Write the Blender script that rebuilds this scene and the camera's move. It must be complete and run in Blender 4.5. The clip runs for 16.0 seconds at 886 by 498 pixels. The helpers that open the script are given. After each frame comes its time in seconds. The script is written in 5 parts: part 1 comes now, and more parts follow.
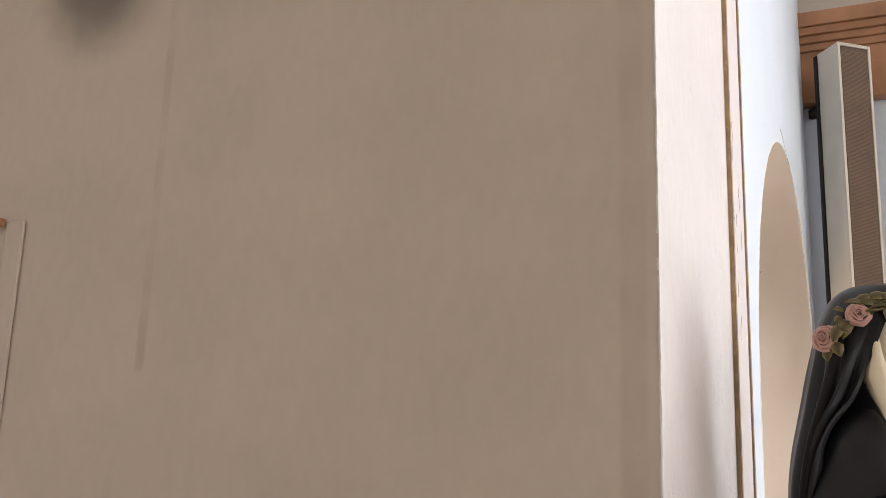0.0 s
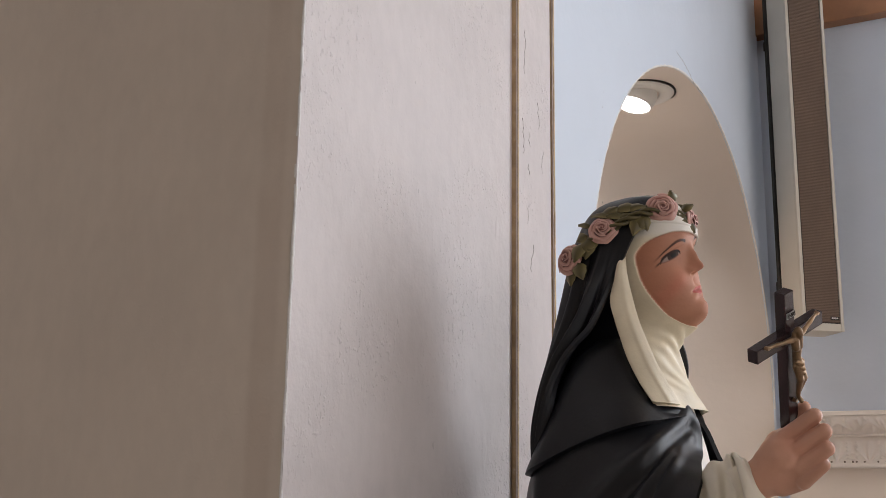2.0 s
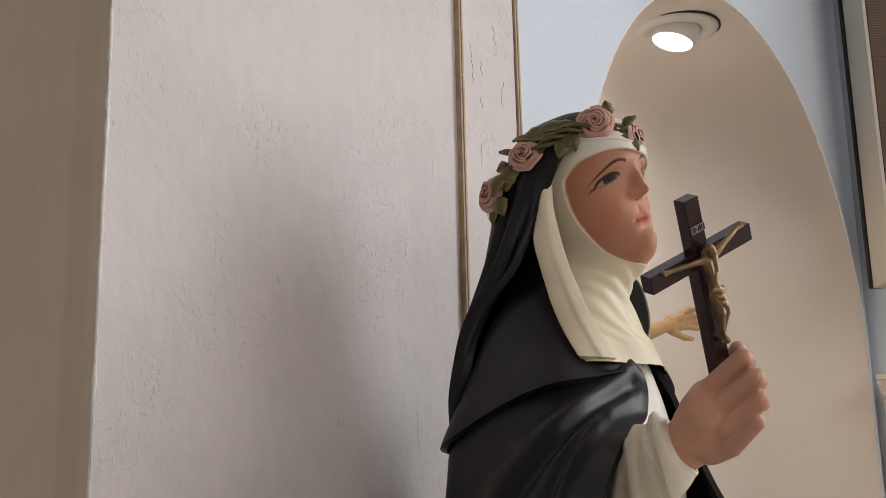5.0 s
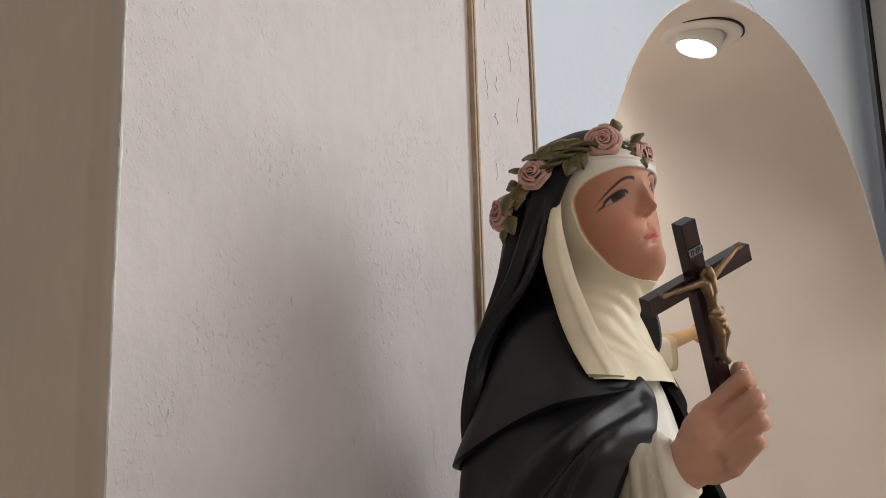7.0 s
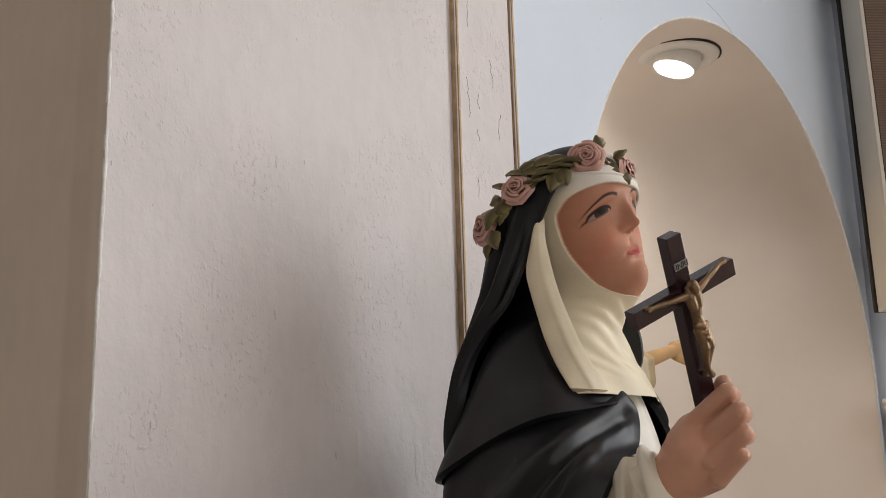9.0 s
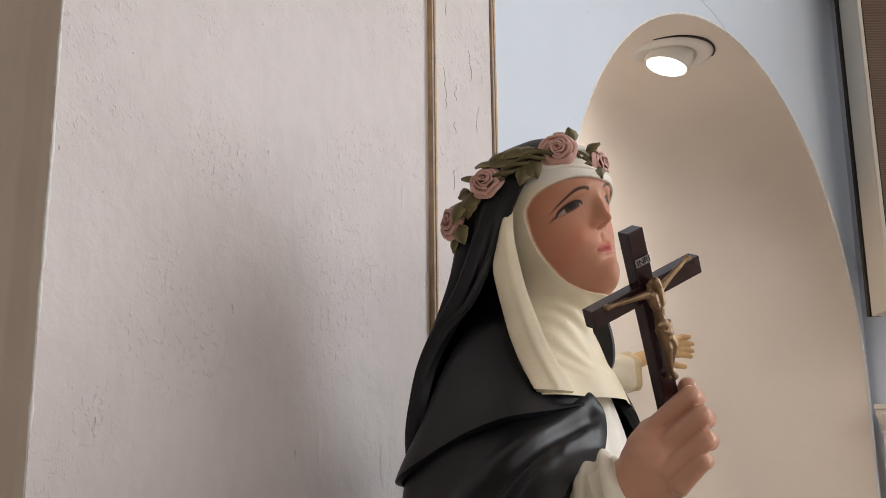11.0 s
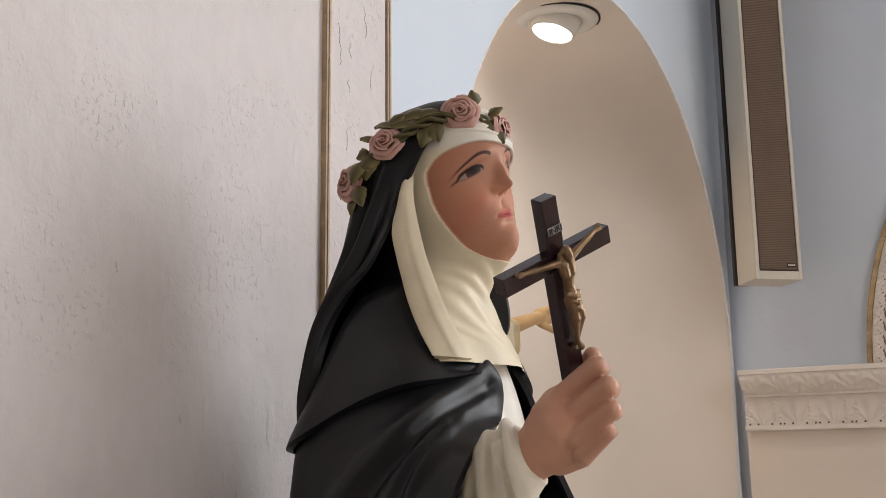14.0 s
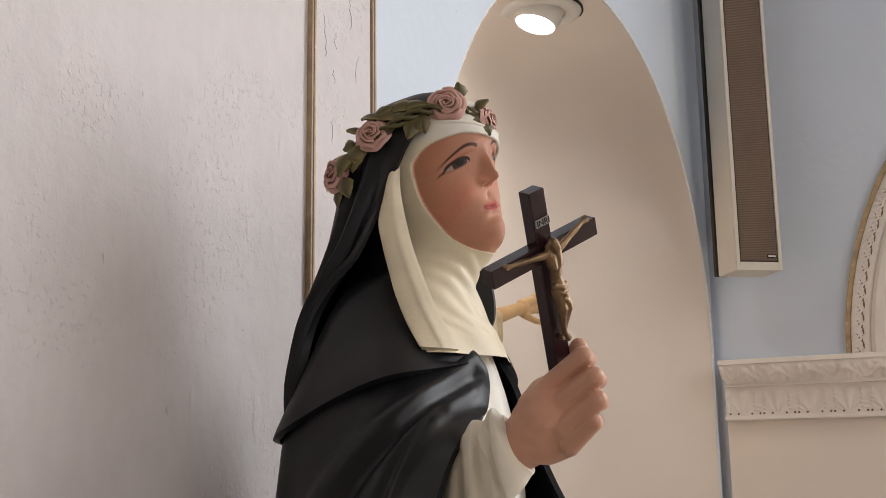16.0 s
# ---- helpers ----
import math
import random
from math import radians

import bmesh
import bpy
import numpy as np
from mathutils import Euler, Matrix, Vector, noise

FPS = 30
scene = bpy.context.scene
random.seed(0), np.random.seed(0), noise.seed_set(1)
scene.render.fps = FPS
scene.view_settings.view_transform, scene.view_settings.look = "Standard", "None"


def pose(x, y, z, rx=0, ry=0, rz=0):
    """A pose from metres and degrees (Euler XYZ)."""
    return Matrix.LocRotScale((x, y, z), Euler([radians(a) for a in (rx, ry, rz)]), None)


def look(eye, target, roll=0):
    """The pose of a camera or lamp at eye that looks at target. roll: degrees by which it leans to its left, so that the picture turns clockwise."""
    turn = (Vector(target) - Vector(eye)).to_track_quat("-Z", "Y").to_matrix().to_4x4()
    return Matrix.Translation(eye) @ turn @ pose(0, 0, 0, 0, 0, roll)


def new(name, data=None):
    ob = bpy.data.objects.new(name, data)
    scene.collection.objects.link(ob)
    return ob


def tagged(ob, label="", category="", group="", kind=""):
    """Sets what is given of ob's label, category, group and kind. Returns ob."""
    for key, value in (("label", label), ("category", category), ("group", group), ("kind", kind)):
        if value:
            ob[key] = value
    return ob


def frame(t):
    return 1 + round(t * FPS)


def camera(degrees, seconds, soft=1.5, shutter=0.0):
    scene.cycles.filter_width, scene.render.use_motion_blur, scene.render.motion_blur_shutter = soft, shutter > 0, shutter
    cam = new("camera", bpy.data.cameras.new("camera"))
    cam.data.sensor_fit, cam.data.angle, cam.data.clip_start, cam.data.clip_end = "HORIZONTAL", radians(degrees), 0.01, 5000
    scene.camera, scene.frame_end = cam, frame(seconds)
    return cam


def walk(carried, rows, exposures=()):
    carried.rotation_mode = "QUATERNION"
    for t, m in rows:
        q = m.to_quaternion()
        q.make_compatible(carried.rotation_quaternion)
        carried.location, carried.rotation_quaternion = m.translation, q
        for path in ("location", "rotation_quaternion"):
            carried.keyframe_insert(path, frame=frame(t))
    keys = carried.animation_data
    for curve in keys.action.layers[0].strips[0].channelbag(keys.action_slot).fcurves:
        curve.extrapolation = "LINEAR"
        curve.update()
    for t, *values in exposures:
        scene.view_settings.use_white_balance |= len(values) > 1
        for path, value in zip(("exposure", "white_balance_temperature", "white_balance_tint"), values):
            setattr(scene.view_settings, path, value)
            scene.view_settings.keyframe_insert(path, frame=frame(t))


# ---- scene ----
# ---- camera ----
cam = camera(44.35, 16.0, soft=0.8)
# seconds, place, yaw to the left of +y, pitch up, roll
PATH = [
    (0, 0.2729, -1.1918, 1.5076, 24.490, 14.080, 1.857),
    (0.5, 0.3728, -1.1157, 1.4997, 24.699, 13.689, 0.146),
    (1, 0.4451, -0.9873, 1.5059, 24.700, 13.424, 1.038),
    (1.5, 0.5494, -0.8892, 1.4962, 25.102, 13.342, 0.203),
    (2, 0.6250, -0.8224, 1.4886, 29.191, 12.873, 0.885),
    (2.5, 0.6637, -0.7572, 1.4858, 30.898, 12.556, -0.246),
    (3, 0.6716, -0.6627, 1.4795, 31.778, 12.557, -0.263),
    (3.5, 0.6696, -0.5856, 1.4800, 32.618, 12.656, -0.851),
    (6, 0.7592, -0.5054, 1.4848, 38.589, 12.424, -1.354),
    (6.5, 0.7613, -0.5004, 1.4878, 38.840, 12.547, -1.517),
    (7, 0.7537, -0.5113, 1.4940, 38.683, 12.640, -1.567),
    (7.5, 0.7511, -0.5216, 1.4993, 38.370, 13.166, -1.644),
    (8, 0.7533, -0.5216, 1.4950, 38.005, 13.385, -1.636),
    (8.5, 0.7544, -0.5202, 1.4911, 37.564, 13.627, -1.629),
    (9, 0.7475, -0.5181, 1.4888, 37.275, 13.633, -1.543),
    (11.5, 0.7548, -0.4635, 1.4951, 37.357, 13.542, -0.505),
    (12, 0.7489, -0.4653, 1.4991, 36.228, 13.226, -0.755),
    (12.5, 0.7359, -0.4625, 1.4988, 33.025, 12.911, -1.278),
    (13, 0.7241, -0.4554, 1.4986, 31.496, 12.198, -1.069),
    (13.5, 0.7230, -0.4602, 1.5004, 30.673, 11.847, -0.857),
    (14, 0.7189, -0.4659, 1.5000, 30.345, 11.410, -0.701),
    (14.5, 0.7174, -0.4687, 1.4999, 30.204, 11.159, -0.637),
    (15, 0.7115, -0.4666, 1.5000, 29.694, 10.939, -0.680),
    (15.5, 0.7135, -0.4677, 1.4991, 29.415, 10.881, -0.801),
    (16, 0.7168, -0.4728, 1.5000, 29.310, 10.894, -0.860),
]


def eye_pose(x, y, z, yaw, pitch, roll):
    ahead = Vector((-math.sin(radians(yaw)) * math.cos(radians(pitch)), math.cos(radians(yaw)) * math.cos(radians(pitch)), math.sin(radians(pitch))))
    eye = Vector((x, y, z))
    return look(eye, eye + ahead, roll)


EXPOSURES = [(0.0, 0.98, 6550, 11), (0.5, 0.84, 6400, 11), (1.0, 0.66, 6250, 12), (1.5, 0.36, 6150, 13), (2.0, 0.33, 6300, 13), (3.5, 0.28, 6400, 11), (6.5, 0.28, 6600, 10), (9.0, 0.31, 6550, 10), (12.5, 0.42, 6480, 11), (16.0, 0.46, 6500, 11)]
walk(cam, [(t, eye_pose(*row)) for t, *row in PATH], EXPOSURES)

# ---- light ----
world = bpy.data.worlds.new("world")
scene.world = world
world.use_nodes = True
sky = world.node_tree.nodes.new("ShaderNodeTexSky")
sky.sky_type, sky.sun_disc = "NISHITA", False
sky.sun_elevation, sky.sun_rotation = radians(40), radians(70)
world.node_tree.links.new(sky.outputs[0], world.node_tree.nodes["Background"].inputs[0])
world.node_tree.nodes["Background"].inputs[1].default_value = 0.1


def area_lamp(name, eye, target, sx, sy, watts, colour):
    data = bpy.data.lights.new(name, "AREA")
    data.shape, data.size, data.size_y, data.energy, data.color = "RECTANGLE", sx, sy, watts, colour
    ob = new(name, data)
    ob.matrix_world = look(eye, target)
    return ob


area_lamp("window_light", (3.62, 3.0, 2.75), (0.2, 0.9, 1.7), 3.9, 4.2, 235, (0.90, 0.945, 0.985))
# unseen fill lamp, added to soften shadows on the wall and statue
area_lamp("nave_fill", (3.62, -0.4, 2.3), (0.2, 0.3, 1.6), 3.2, 3.2, 48, (0.99, 0.97, 0.96))
# unseen fill lamp, added to brighten the pier from the left
area_lamp("aisle_fill", (-2.5, -2.3, 2.2), (-0.5, 0.0, 1.9), 1.8, 2.4, 12.5, (1.0, 0.97, 0.95))

# ---- materials ----


def material(name, colour, rough=0.6, metal=0.0, spread=0.08, scale=6.0, bump=0.1, bump_scale=120.0, stain=None, spec=0.5):
    """Painted, mineral or metal surface with a broad and a fine variation and relief."""
    m = bpy.data.materials.new(name)
    m.use_nodes = True
    nt = m.node_tree
    b = nt.nodes["Principled BSDF"]
    b.inputs["Roughness"].default_value, b.inputs["Metallic"].default_value = rough, metal
    b.inputs["Specular IOR Level"].default_value = spec
    tc = nt.nodes.new("ShaderNodeTexCoord")
    big = nt.nodes.new("ShaderNodeTexNoise")
    big.inputs["Scale"].default_value, big.inputs["Detail"].default_value = scale, 5
    fine = nt.nodes.new("ShaderNodeTexNoise")
    fine.inputs["Scale"].default_value, fine.inputs["Detail"].default_value = bump_scale, 3
    for n in (big, fine):
        nt.links.new(tc.outputs["Object"], n.inputs["Vector"])
    ramp = nt.nodes.new("ShaderNodeValToRGB")
    c = Vector(colour)
    ramp.color_ramp.elements[0].position, ramp.color_ramp.elements[1].position = 0.3, 0.7
    ramp.color_ramp.elements[0].color = (*(c * (1 - spread)), 1)
    ramp.color_ramp.elements[1].color = (*[min(1, v * (1 + spread * 0.6)) for v in c], 1)
    nt.links.new(big.outputs["Fac"], ramp.inputs["Fac"])
    colour_out = ramp.outputs["Color"]
    if stain:
        mix = nt.nodes.new("ShaderNodeMixRGB")
        mix.inputs["Color2"].default_value = (*stain, 1)
        sn = nt.nodes.new("ShaderNodeTexNoise")
        sn.inputs["Scale"].default_value, sn.inputs["Detail"].default_value = scale * 4, 8
        nt.links.new(tc.outputs["Object"], sn.inputs["Vector"])
        sr = nt.nodes.new("ShaderNodeMapRange")
        sr.inputs["From Min"].default_value, sr.inputs["From Max"].default_value, sr.inputs["To Max"].default_value = 0.6, 0.75, 0.6
        nt.links.new(sn.outputs["Fac"], sr.inputs["Value"])
        nt.links.new(sr.outputs["Result"], mix.inputs["Fac"])
        nt.links.new(colour_out, mix.inputs["Color1"])
        colour_out = mix.outputs["Color"]
    nt.links.new(colour_out, b.inputs["Base Color"])
    bn = nt.nodes.new("ShaderNodeBump")
    bn.inputs["Strength"].default_value, bn.inputs["Distance"].default_value = bump, 0.004
    nt.links.new(fine.outputs["Fac"], bn.inputs["Height"])
    nt.links.new(bn.outputs["Normal"], b.inputs["Normal"])
    return m


def plaster_paint(name, colour, rough, relief=0.65, chipped=1.0):
    """Hand-brushed paint on old plaster: lumps, downward brush marks, chips and hair cracks."""
    m = bpy.data.materials.new(name)
    m.use_nodes = True
    nt = m.node_tree
    b = nt.nodes["Principled BSDF"]
    b.inputs["Roughness"].default_value = rough
    tc = nt.nodes.new("ShaderNodeTexCoord")

    def noise_at(scale, detail, stretch=(1, 1, 1)):
        mp = nt.nodes.new("ShaderNodeMapping")
        mp.inputs["Scale"].default_value = stretch
        n = nt.nodes.new("ShaderNodeTexNoise")
        n.inputs["Scale"].default_value, n.inputs["Detail"].default_value = scale, detail
        nt.links.new(tc.outputs["Object"], mp.inputs["Vector"])
        nt.links.new(mp.outputs["Vector"], n.inputs["Vector"])
        return n.outputs["Fac"]

    def ranged(value, a, b2, lo, hi):
        r = nt.nodes.new("ShaderNodeMapRange")
        for key, v in (("From Min", a), ("From Max", b2), ("To Min", lo), ("To Max", hi)):
            r.inputs[key].default_value = v
        nt.links.new(value, r.inputs["Value"])
        return r.outputs["Result"]

    def math_node(op, x, y):
        n = nt.nodes.new("ShaderNodeMath")
        n.operation = op
        for k, v in enumerate((x, y)):
            if isinstance(v, float):
                n.inputs[k].default_value = v
            else:
                nt.links.new(v, n.inputs[k])
        return n.outputs[0]

    lumps = noise_at(26, 6)
    brush = noise_at(60, 4, (1, 1, 0.5))
    grit = noise_at(230, 3)
    chips = ranged(noise_at(95, 2, (1, 1, 0.5)), 0.745, 0.765, 0.0, chipped)
    rough_patch = ranged(noise_at(7, 4), 0.47, 0.64, 0.0, 1.0)
    flakes = math_node("MULTIPLY", ranged(noise_at(170, 2, (1, 1, 0.8)), 0.56, 0.70, 0.0, 1.0), rough_patch)
    ridges = ranged(noise_at(30, 2, (1, 1, 0.22)), 0.70, 0.75, 0.0, 1.0)
    height = math_node("ADD", math_node("MULTIPLY", lumps, 0.65), math_node("MULTIPLY", brush, 0.18))
    height = math_node("ADD", height, math_node("MULTIPLY", flakes, 0.24))
    height = math_node("ADD", height, math_node("MULTIPLY", ridges, 0.22))
    height = math_node("ADD", height, math_node("MULTIPLY", grit, 0.08))
    height = math_node("SUBTRACT", height, math_node("MULTIPLY", chips, 0.25))
    bump = nt.nodes.new("ShaderNodeBump")
    bump.inputs["Strength"].default_value, bump.inputs["Distance"].default_value = relief, 0.006
    nt.links.new(height, bump.inputs["Height"])
    nt.links.new(bump.outputs["Normal"], b.inputs["Normal"])
    tone = ranged(noise_at(5, 6), 0.3, 0.7, 0.93, 1.04)
    tone = math_node("MULTIPLY", tone, ranged(brush, 0.3, 0.7, 0.97, 1.02))
    tone = math_node("MULTIPLY", tone, ranged(chips, 0.0, 1.0, 1.0, 0.82))
    mul = nt.nodes.new("ShaderNodeVectorMath")
    mul.operation = "SCALE"
    mul.inputs[0].default_value = colour
    nt.links.new(tone, mul.inputs["Scale"])
    nt.links.new(mul.outputs["Vector"], b.inputs["Base Color"])
    return m


def pier_paint(name, colour):
    """Shaded plaster with a patch of painted shade high up, two brown water streaks and a few hair cracks."""
    m = plaster_paint(name, colour, 0.7, 0.10, 0.0)
    nt = m.node_tree
    b = nt.nodes["Principled BSDF"]
    source = b.inputs["Base Color"].links[0].from_socket
    geo = nt.nodes.new("ShaderNodeNewGeometry")
    sep = nt.nodes.new("ShaderNodeSeparateXYZ")
    nt.links.new(geo.outputs["Position"], sep.inputs[0])
    wob = nt.nodes.new("ShaderNodeTexNoise")
    wob.inputs["Scale"].default_value, wob.inputs["Detail"].default_value = 9, 6
    nt.links.new(geo.outputs["Position"], wob.inputs["Vector"])

    def op(kind, x, y):
        n = nt.nodes.new("ShaderNodeMath")
        n.operation = kind
        for k, v in enumerate((x, y)):
            if isinstance(v, (int, float)):
                n.inputs[k].default_value = v
            else:
                nt.links.new(v, n.inputs[k])
        return n.outputs[0]

    def ramped(v, a, b2, lo, hi):
        r = nt.nodes.new("ShaderNodeMapRange")
        r.interpolation_type = "SMOOTHSTEP"
        for key, val in (("From Min", a), ("From Max", b2), ("To Min", lo), ("To Max", hi)):
            r.inputs[key].default_value = val
        nt.links.new(v, r.inputs["Value"])
        return r.outputs["Result"]

    X, Z = sep.outputs["X"], sep.outputs["Z"]
    jit = op("MULTIPLY", op("SUBTRACT", wob.outputs["Fac"], 0.5), 0.05)
    # soft round darkening painted in as the shade of something higher up
    dist = op("SQRT", op("ADD", op("POWER", op("ADD", X, 0.872), 2), op("POWER", op("SUBTRACT", Z, 2.315), 2)), 0)
    shade_patch = ramped(op("ADD", dist, jit), 0.050, 0.150, 0.75, 0.0)

    def streak(x, half, z0, z1, amount):
        d = op("ABSOLUTE", op("ADD", op("SUBTRACT", X, x), op("MULTIPLY", jit, 0.15)), 0)
        across = ramped(d, half * 0.5, half, amount, 0.0)
        along = op("MULTIPLY", ramped(Z, z0, z0 + 0.02, 0, 1), ramped(Z, z1, z1 + 0.02, 1, 0))
        broken = ramped(wob.outputs["Fac"], 0.35, 0.62, 0.25, 1.0)
        return op("MULTIPLY", op("MULTIPLY", across, along), broken)

    brown = op("ADD", streak(-0.7255, 0.010, 1.69, 1.86, 0.40), op("ADD", streak(-0.724, 0.009, 1.86, 2.5, 0.28), streak(-0.030, 0.020, 0.3, 4.0, 0.2)))
    for fac, tone in ((shade_patch, (0.10, 0.085, 0.075)), (brown, (0.34, 0.235, 0.165))):
        mix = nt.nodes.new("ShaderNodeMixRGB")
        mix.inputs["Color2"].default_value = (*tone, 1)
        nt.links.new(fac, mix.inputs["Fac"])
        nt.links.new(source, mix.inputs["Color1"])
        source = mix.outputs["Color"]
    nt.links.new(source, b.inputs["Base Color"])
    return m


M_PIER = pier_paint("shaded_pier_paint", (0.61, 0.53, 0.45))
M_CREAM = material("cream_wall_paint", (0.61, 0.54, 0.465), 0.75, spread=0.05, scale=3, bump=0.15, bump_scale=60)
M_WHITE = plaster_paint("off_white_wall_paint", (0.66, 0.608, 0.598), 0.55)
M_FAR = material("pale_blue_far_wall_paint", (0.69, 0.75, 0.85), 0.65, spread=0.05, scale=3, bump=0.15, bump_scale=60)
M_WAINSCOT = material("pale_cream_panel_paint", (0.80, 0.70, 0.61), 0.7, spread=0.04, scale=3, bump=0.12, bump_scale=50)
M_BLUE = material("pale_blue_wall_paint", (0.65, 0.72, 0.815), 0.65, spread=0.03, scale=4, bump=0.15, bump_scale=60)
M_ARRIS = material("worn_and_lit_edge_plaster", (0.80, 0.79, 0.77), 0.6, spread=0.12, scale=60, bump=0.4, bump_scale=180)
M_GOLD = material("worn_gold_paint", (0.52, 0.37, 0.20), 0.45, 0.2, spread=0.3, scale=30, bump=0.3, bump_scale=200, stain=(0.7, 0.62, 0.52))
# brown and near-black tones for the shaded side and groove of the gold moulding
M_BROWN = material("brown_side_shade", (0.40, 0.31, 0.26), 0.6, spread=0.15, scale=30, bump=0.2, bump_scale=200)
M_GROOVE = material("groove_shade", (0.10, 0.065, 0.04), 0.8, spread=0.3, scale=40)
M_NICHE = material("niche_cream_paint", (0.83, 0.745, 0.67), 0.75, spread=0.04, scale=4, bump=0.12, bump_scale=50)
M_PLASTER = material("moulded_plaster_paint", (0.84, 0.765, 0.70), 0.65, spread=0.06, scale=12, bump=0.1, bump_scale=160)
M_WOOD = material("brown_beam_wood", (0.42, 0.205, 0.105), 0.5, spread=0.3, scale=7, bump=0.2, bump_scale=90)
M_FLOOR = material("floor_stone", (0.55, 0.49, 0.43), 0.4, spread=0.1, scale=3)
M_CASE = material("ivory_speaker_paint", (0.66, 0.61, 0.53), 0.5, spread=0.04, scale=8, bump=0.05)
M_GRILLE = material("brown_grille_cloth", (0.14, 0.095, 0.068), 0.8, spread=0.1, scale=10)
M_RIB = material("brown_grille_rib", (0.21, 0.145, 0.105), 0.7, spread=0.12, scale=14)
M_DARK = material("dark_gap_paint", (0.03, 0.025, 0.022), 0.8)
M_METAL = material("white_lamp_enamel", (0.8, 0.78, 0.74), 0.35, spread=0.04)

# ---- mesh helpers ----


def mesh_from(name, verts, faces, mats, face_mats=None, smooth=True):
    me = bpy.data.meshes.new(name)
    me.from_pydata([tuple(v) for v in verts], [], faces)
    for m in mats:
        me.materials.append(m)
    if face_mats is not None:
        me.polygons.foreach_set("material_index", face_mats)
    me.polygons.foreach_set("use_smooth", [smooth] * len(me.polygons))
    me.update()
    return me


def part(name, bm, mat, parent=None, label="", smooth=False):
    bmesh.ops.recalc_face_normals(bm, faces=bm.faces)
    me = bpy.data.meshes.new(name)
    bm.to_mesh(me)
    bm.free()
    me.materials.append(mat)
    me.polygons.foreach_set("use_smooth", [smooth] * len(me.polygons))
    ob = new(name, me)
    ob.parent = parent
    return tagged(ob, label) if label else ob


def box(bm, x0, x1, y0, y1, z0, z1, bevel=0.0, m=None):
    made = bmesh.ops.create_cube(bm, size=1.0)["verts"]
    for v in made:
        v.co = Vector(((x0 + x1) / 2 + v.co.x * (x1 - x0), (y0 + y1) / 2 + v.co.y * (y1 - y0), (z0 + z1) / 2 + v.co.z * (z1 - z0)))
    if bevel:
        edges = list({e for v in made for e in v.link_edges})
        out = bmesh.ops.bevel(bm, geom=edges, offset=bevel, segments=2, affect="EDGES", profile=0.5)
        made = list({v for f in out["faces"] for v in f.verts} | {v for v in made if v.is_valid})
    if m is not None:
        for v in {w for v in made if v.is_valid for f in v.link_faces for w in f.verts}:
            v.co = m @ v.co
    return bm


def boxed(name, x0, x1, y0, y1, z0, z1, mat, bevel=0.0, parent=None, label=""):
    return part(name, box(bmesh.new(), x0, x1, y0, y1, z0, z1, bevel), mat, parent, label)


def structure(ob, label, category):
    return tagged(ob, label, category, kind="structure")


def grid_faces(nu, nv, base=0, close_u=False, flip=False):
    out = []
    for i in range(nu if close_u else nu - 1):
        for j in range(nv - 1):
            a, b = base + i * nv + j, base + ((i + 1) % nu) * nv + j
            out.append((a, a + 1, b + 1, b) if flip else (a, b, b + 1, a + 1))
    return out


# ---- the setting ----
CEIL = 5.6


def wall_x(y):
    """The niche wall bows back a little towards its far end."""
    return -0.0092 * max(0.0, y - 0.05) ** 2


# floor, ceiling and plain cream walls are unseen, added to bounce light
structure(boxed("floor", -2.6, 3.8, -4.2, 5.2, -0.1, 0.0, M_FLOOR), "stone floor of the church", "floor")
structure(boxed("ceiling", -2.6, 3.8, -4.2, 5.2, CEIL, CEIL + 0.1, M_CREAM), "plain cream ceiling of the church", "ceiling")
structure(boxed("wall_west", -2.7, -2.6, -4.2, 0.0, 0.0, CEIL, M_CREAM), "plain unseen cream wall closing the room", "wall")
structure(boxed("wall_south", -2.6, 3.8, -4.3, -4.2, 0.0, CEIL, M_CREAM), "plain unseen cream wall closing the room", "wall")
structure(boxed("wall_east", 3.7, 3.8, -4.2, 5.2, 0.0, CEIL, M_CREAM), "plain unseen cream wall closing the room", "wall")
structure(boxed("wall_chancel", 1.4, 3.8, 5.2, 5.3, 0.0, CEIL, M_CREAM), "plain unseen cream wall closing the room", "wall")
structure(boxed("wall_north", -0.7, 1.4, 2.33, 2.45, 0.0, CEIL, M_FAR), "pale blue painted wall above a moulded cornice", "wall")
structure(boxed("wall_chancel_side", 1.4, 1.5, 2.45, 5.2, 0.0, CEIL, M_CREAM), "plain unseen cream wall closing the room", "wall")
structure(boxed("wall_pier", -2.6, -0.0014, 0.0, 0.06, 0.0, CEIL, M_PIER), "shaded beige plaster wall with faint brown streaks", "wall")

ARCH_Y, ARCH_W, ARCH_Z, ARCH_H, SILL = 1.543, 0.752, 1.755, 0.6715, 0.95
END_Y = 2.2975


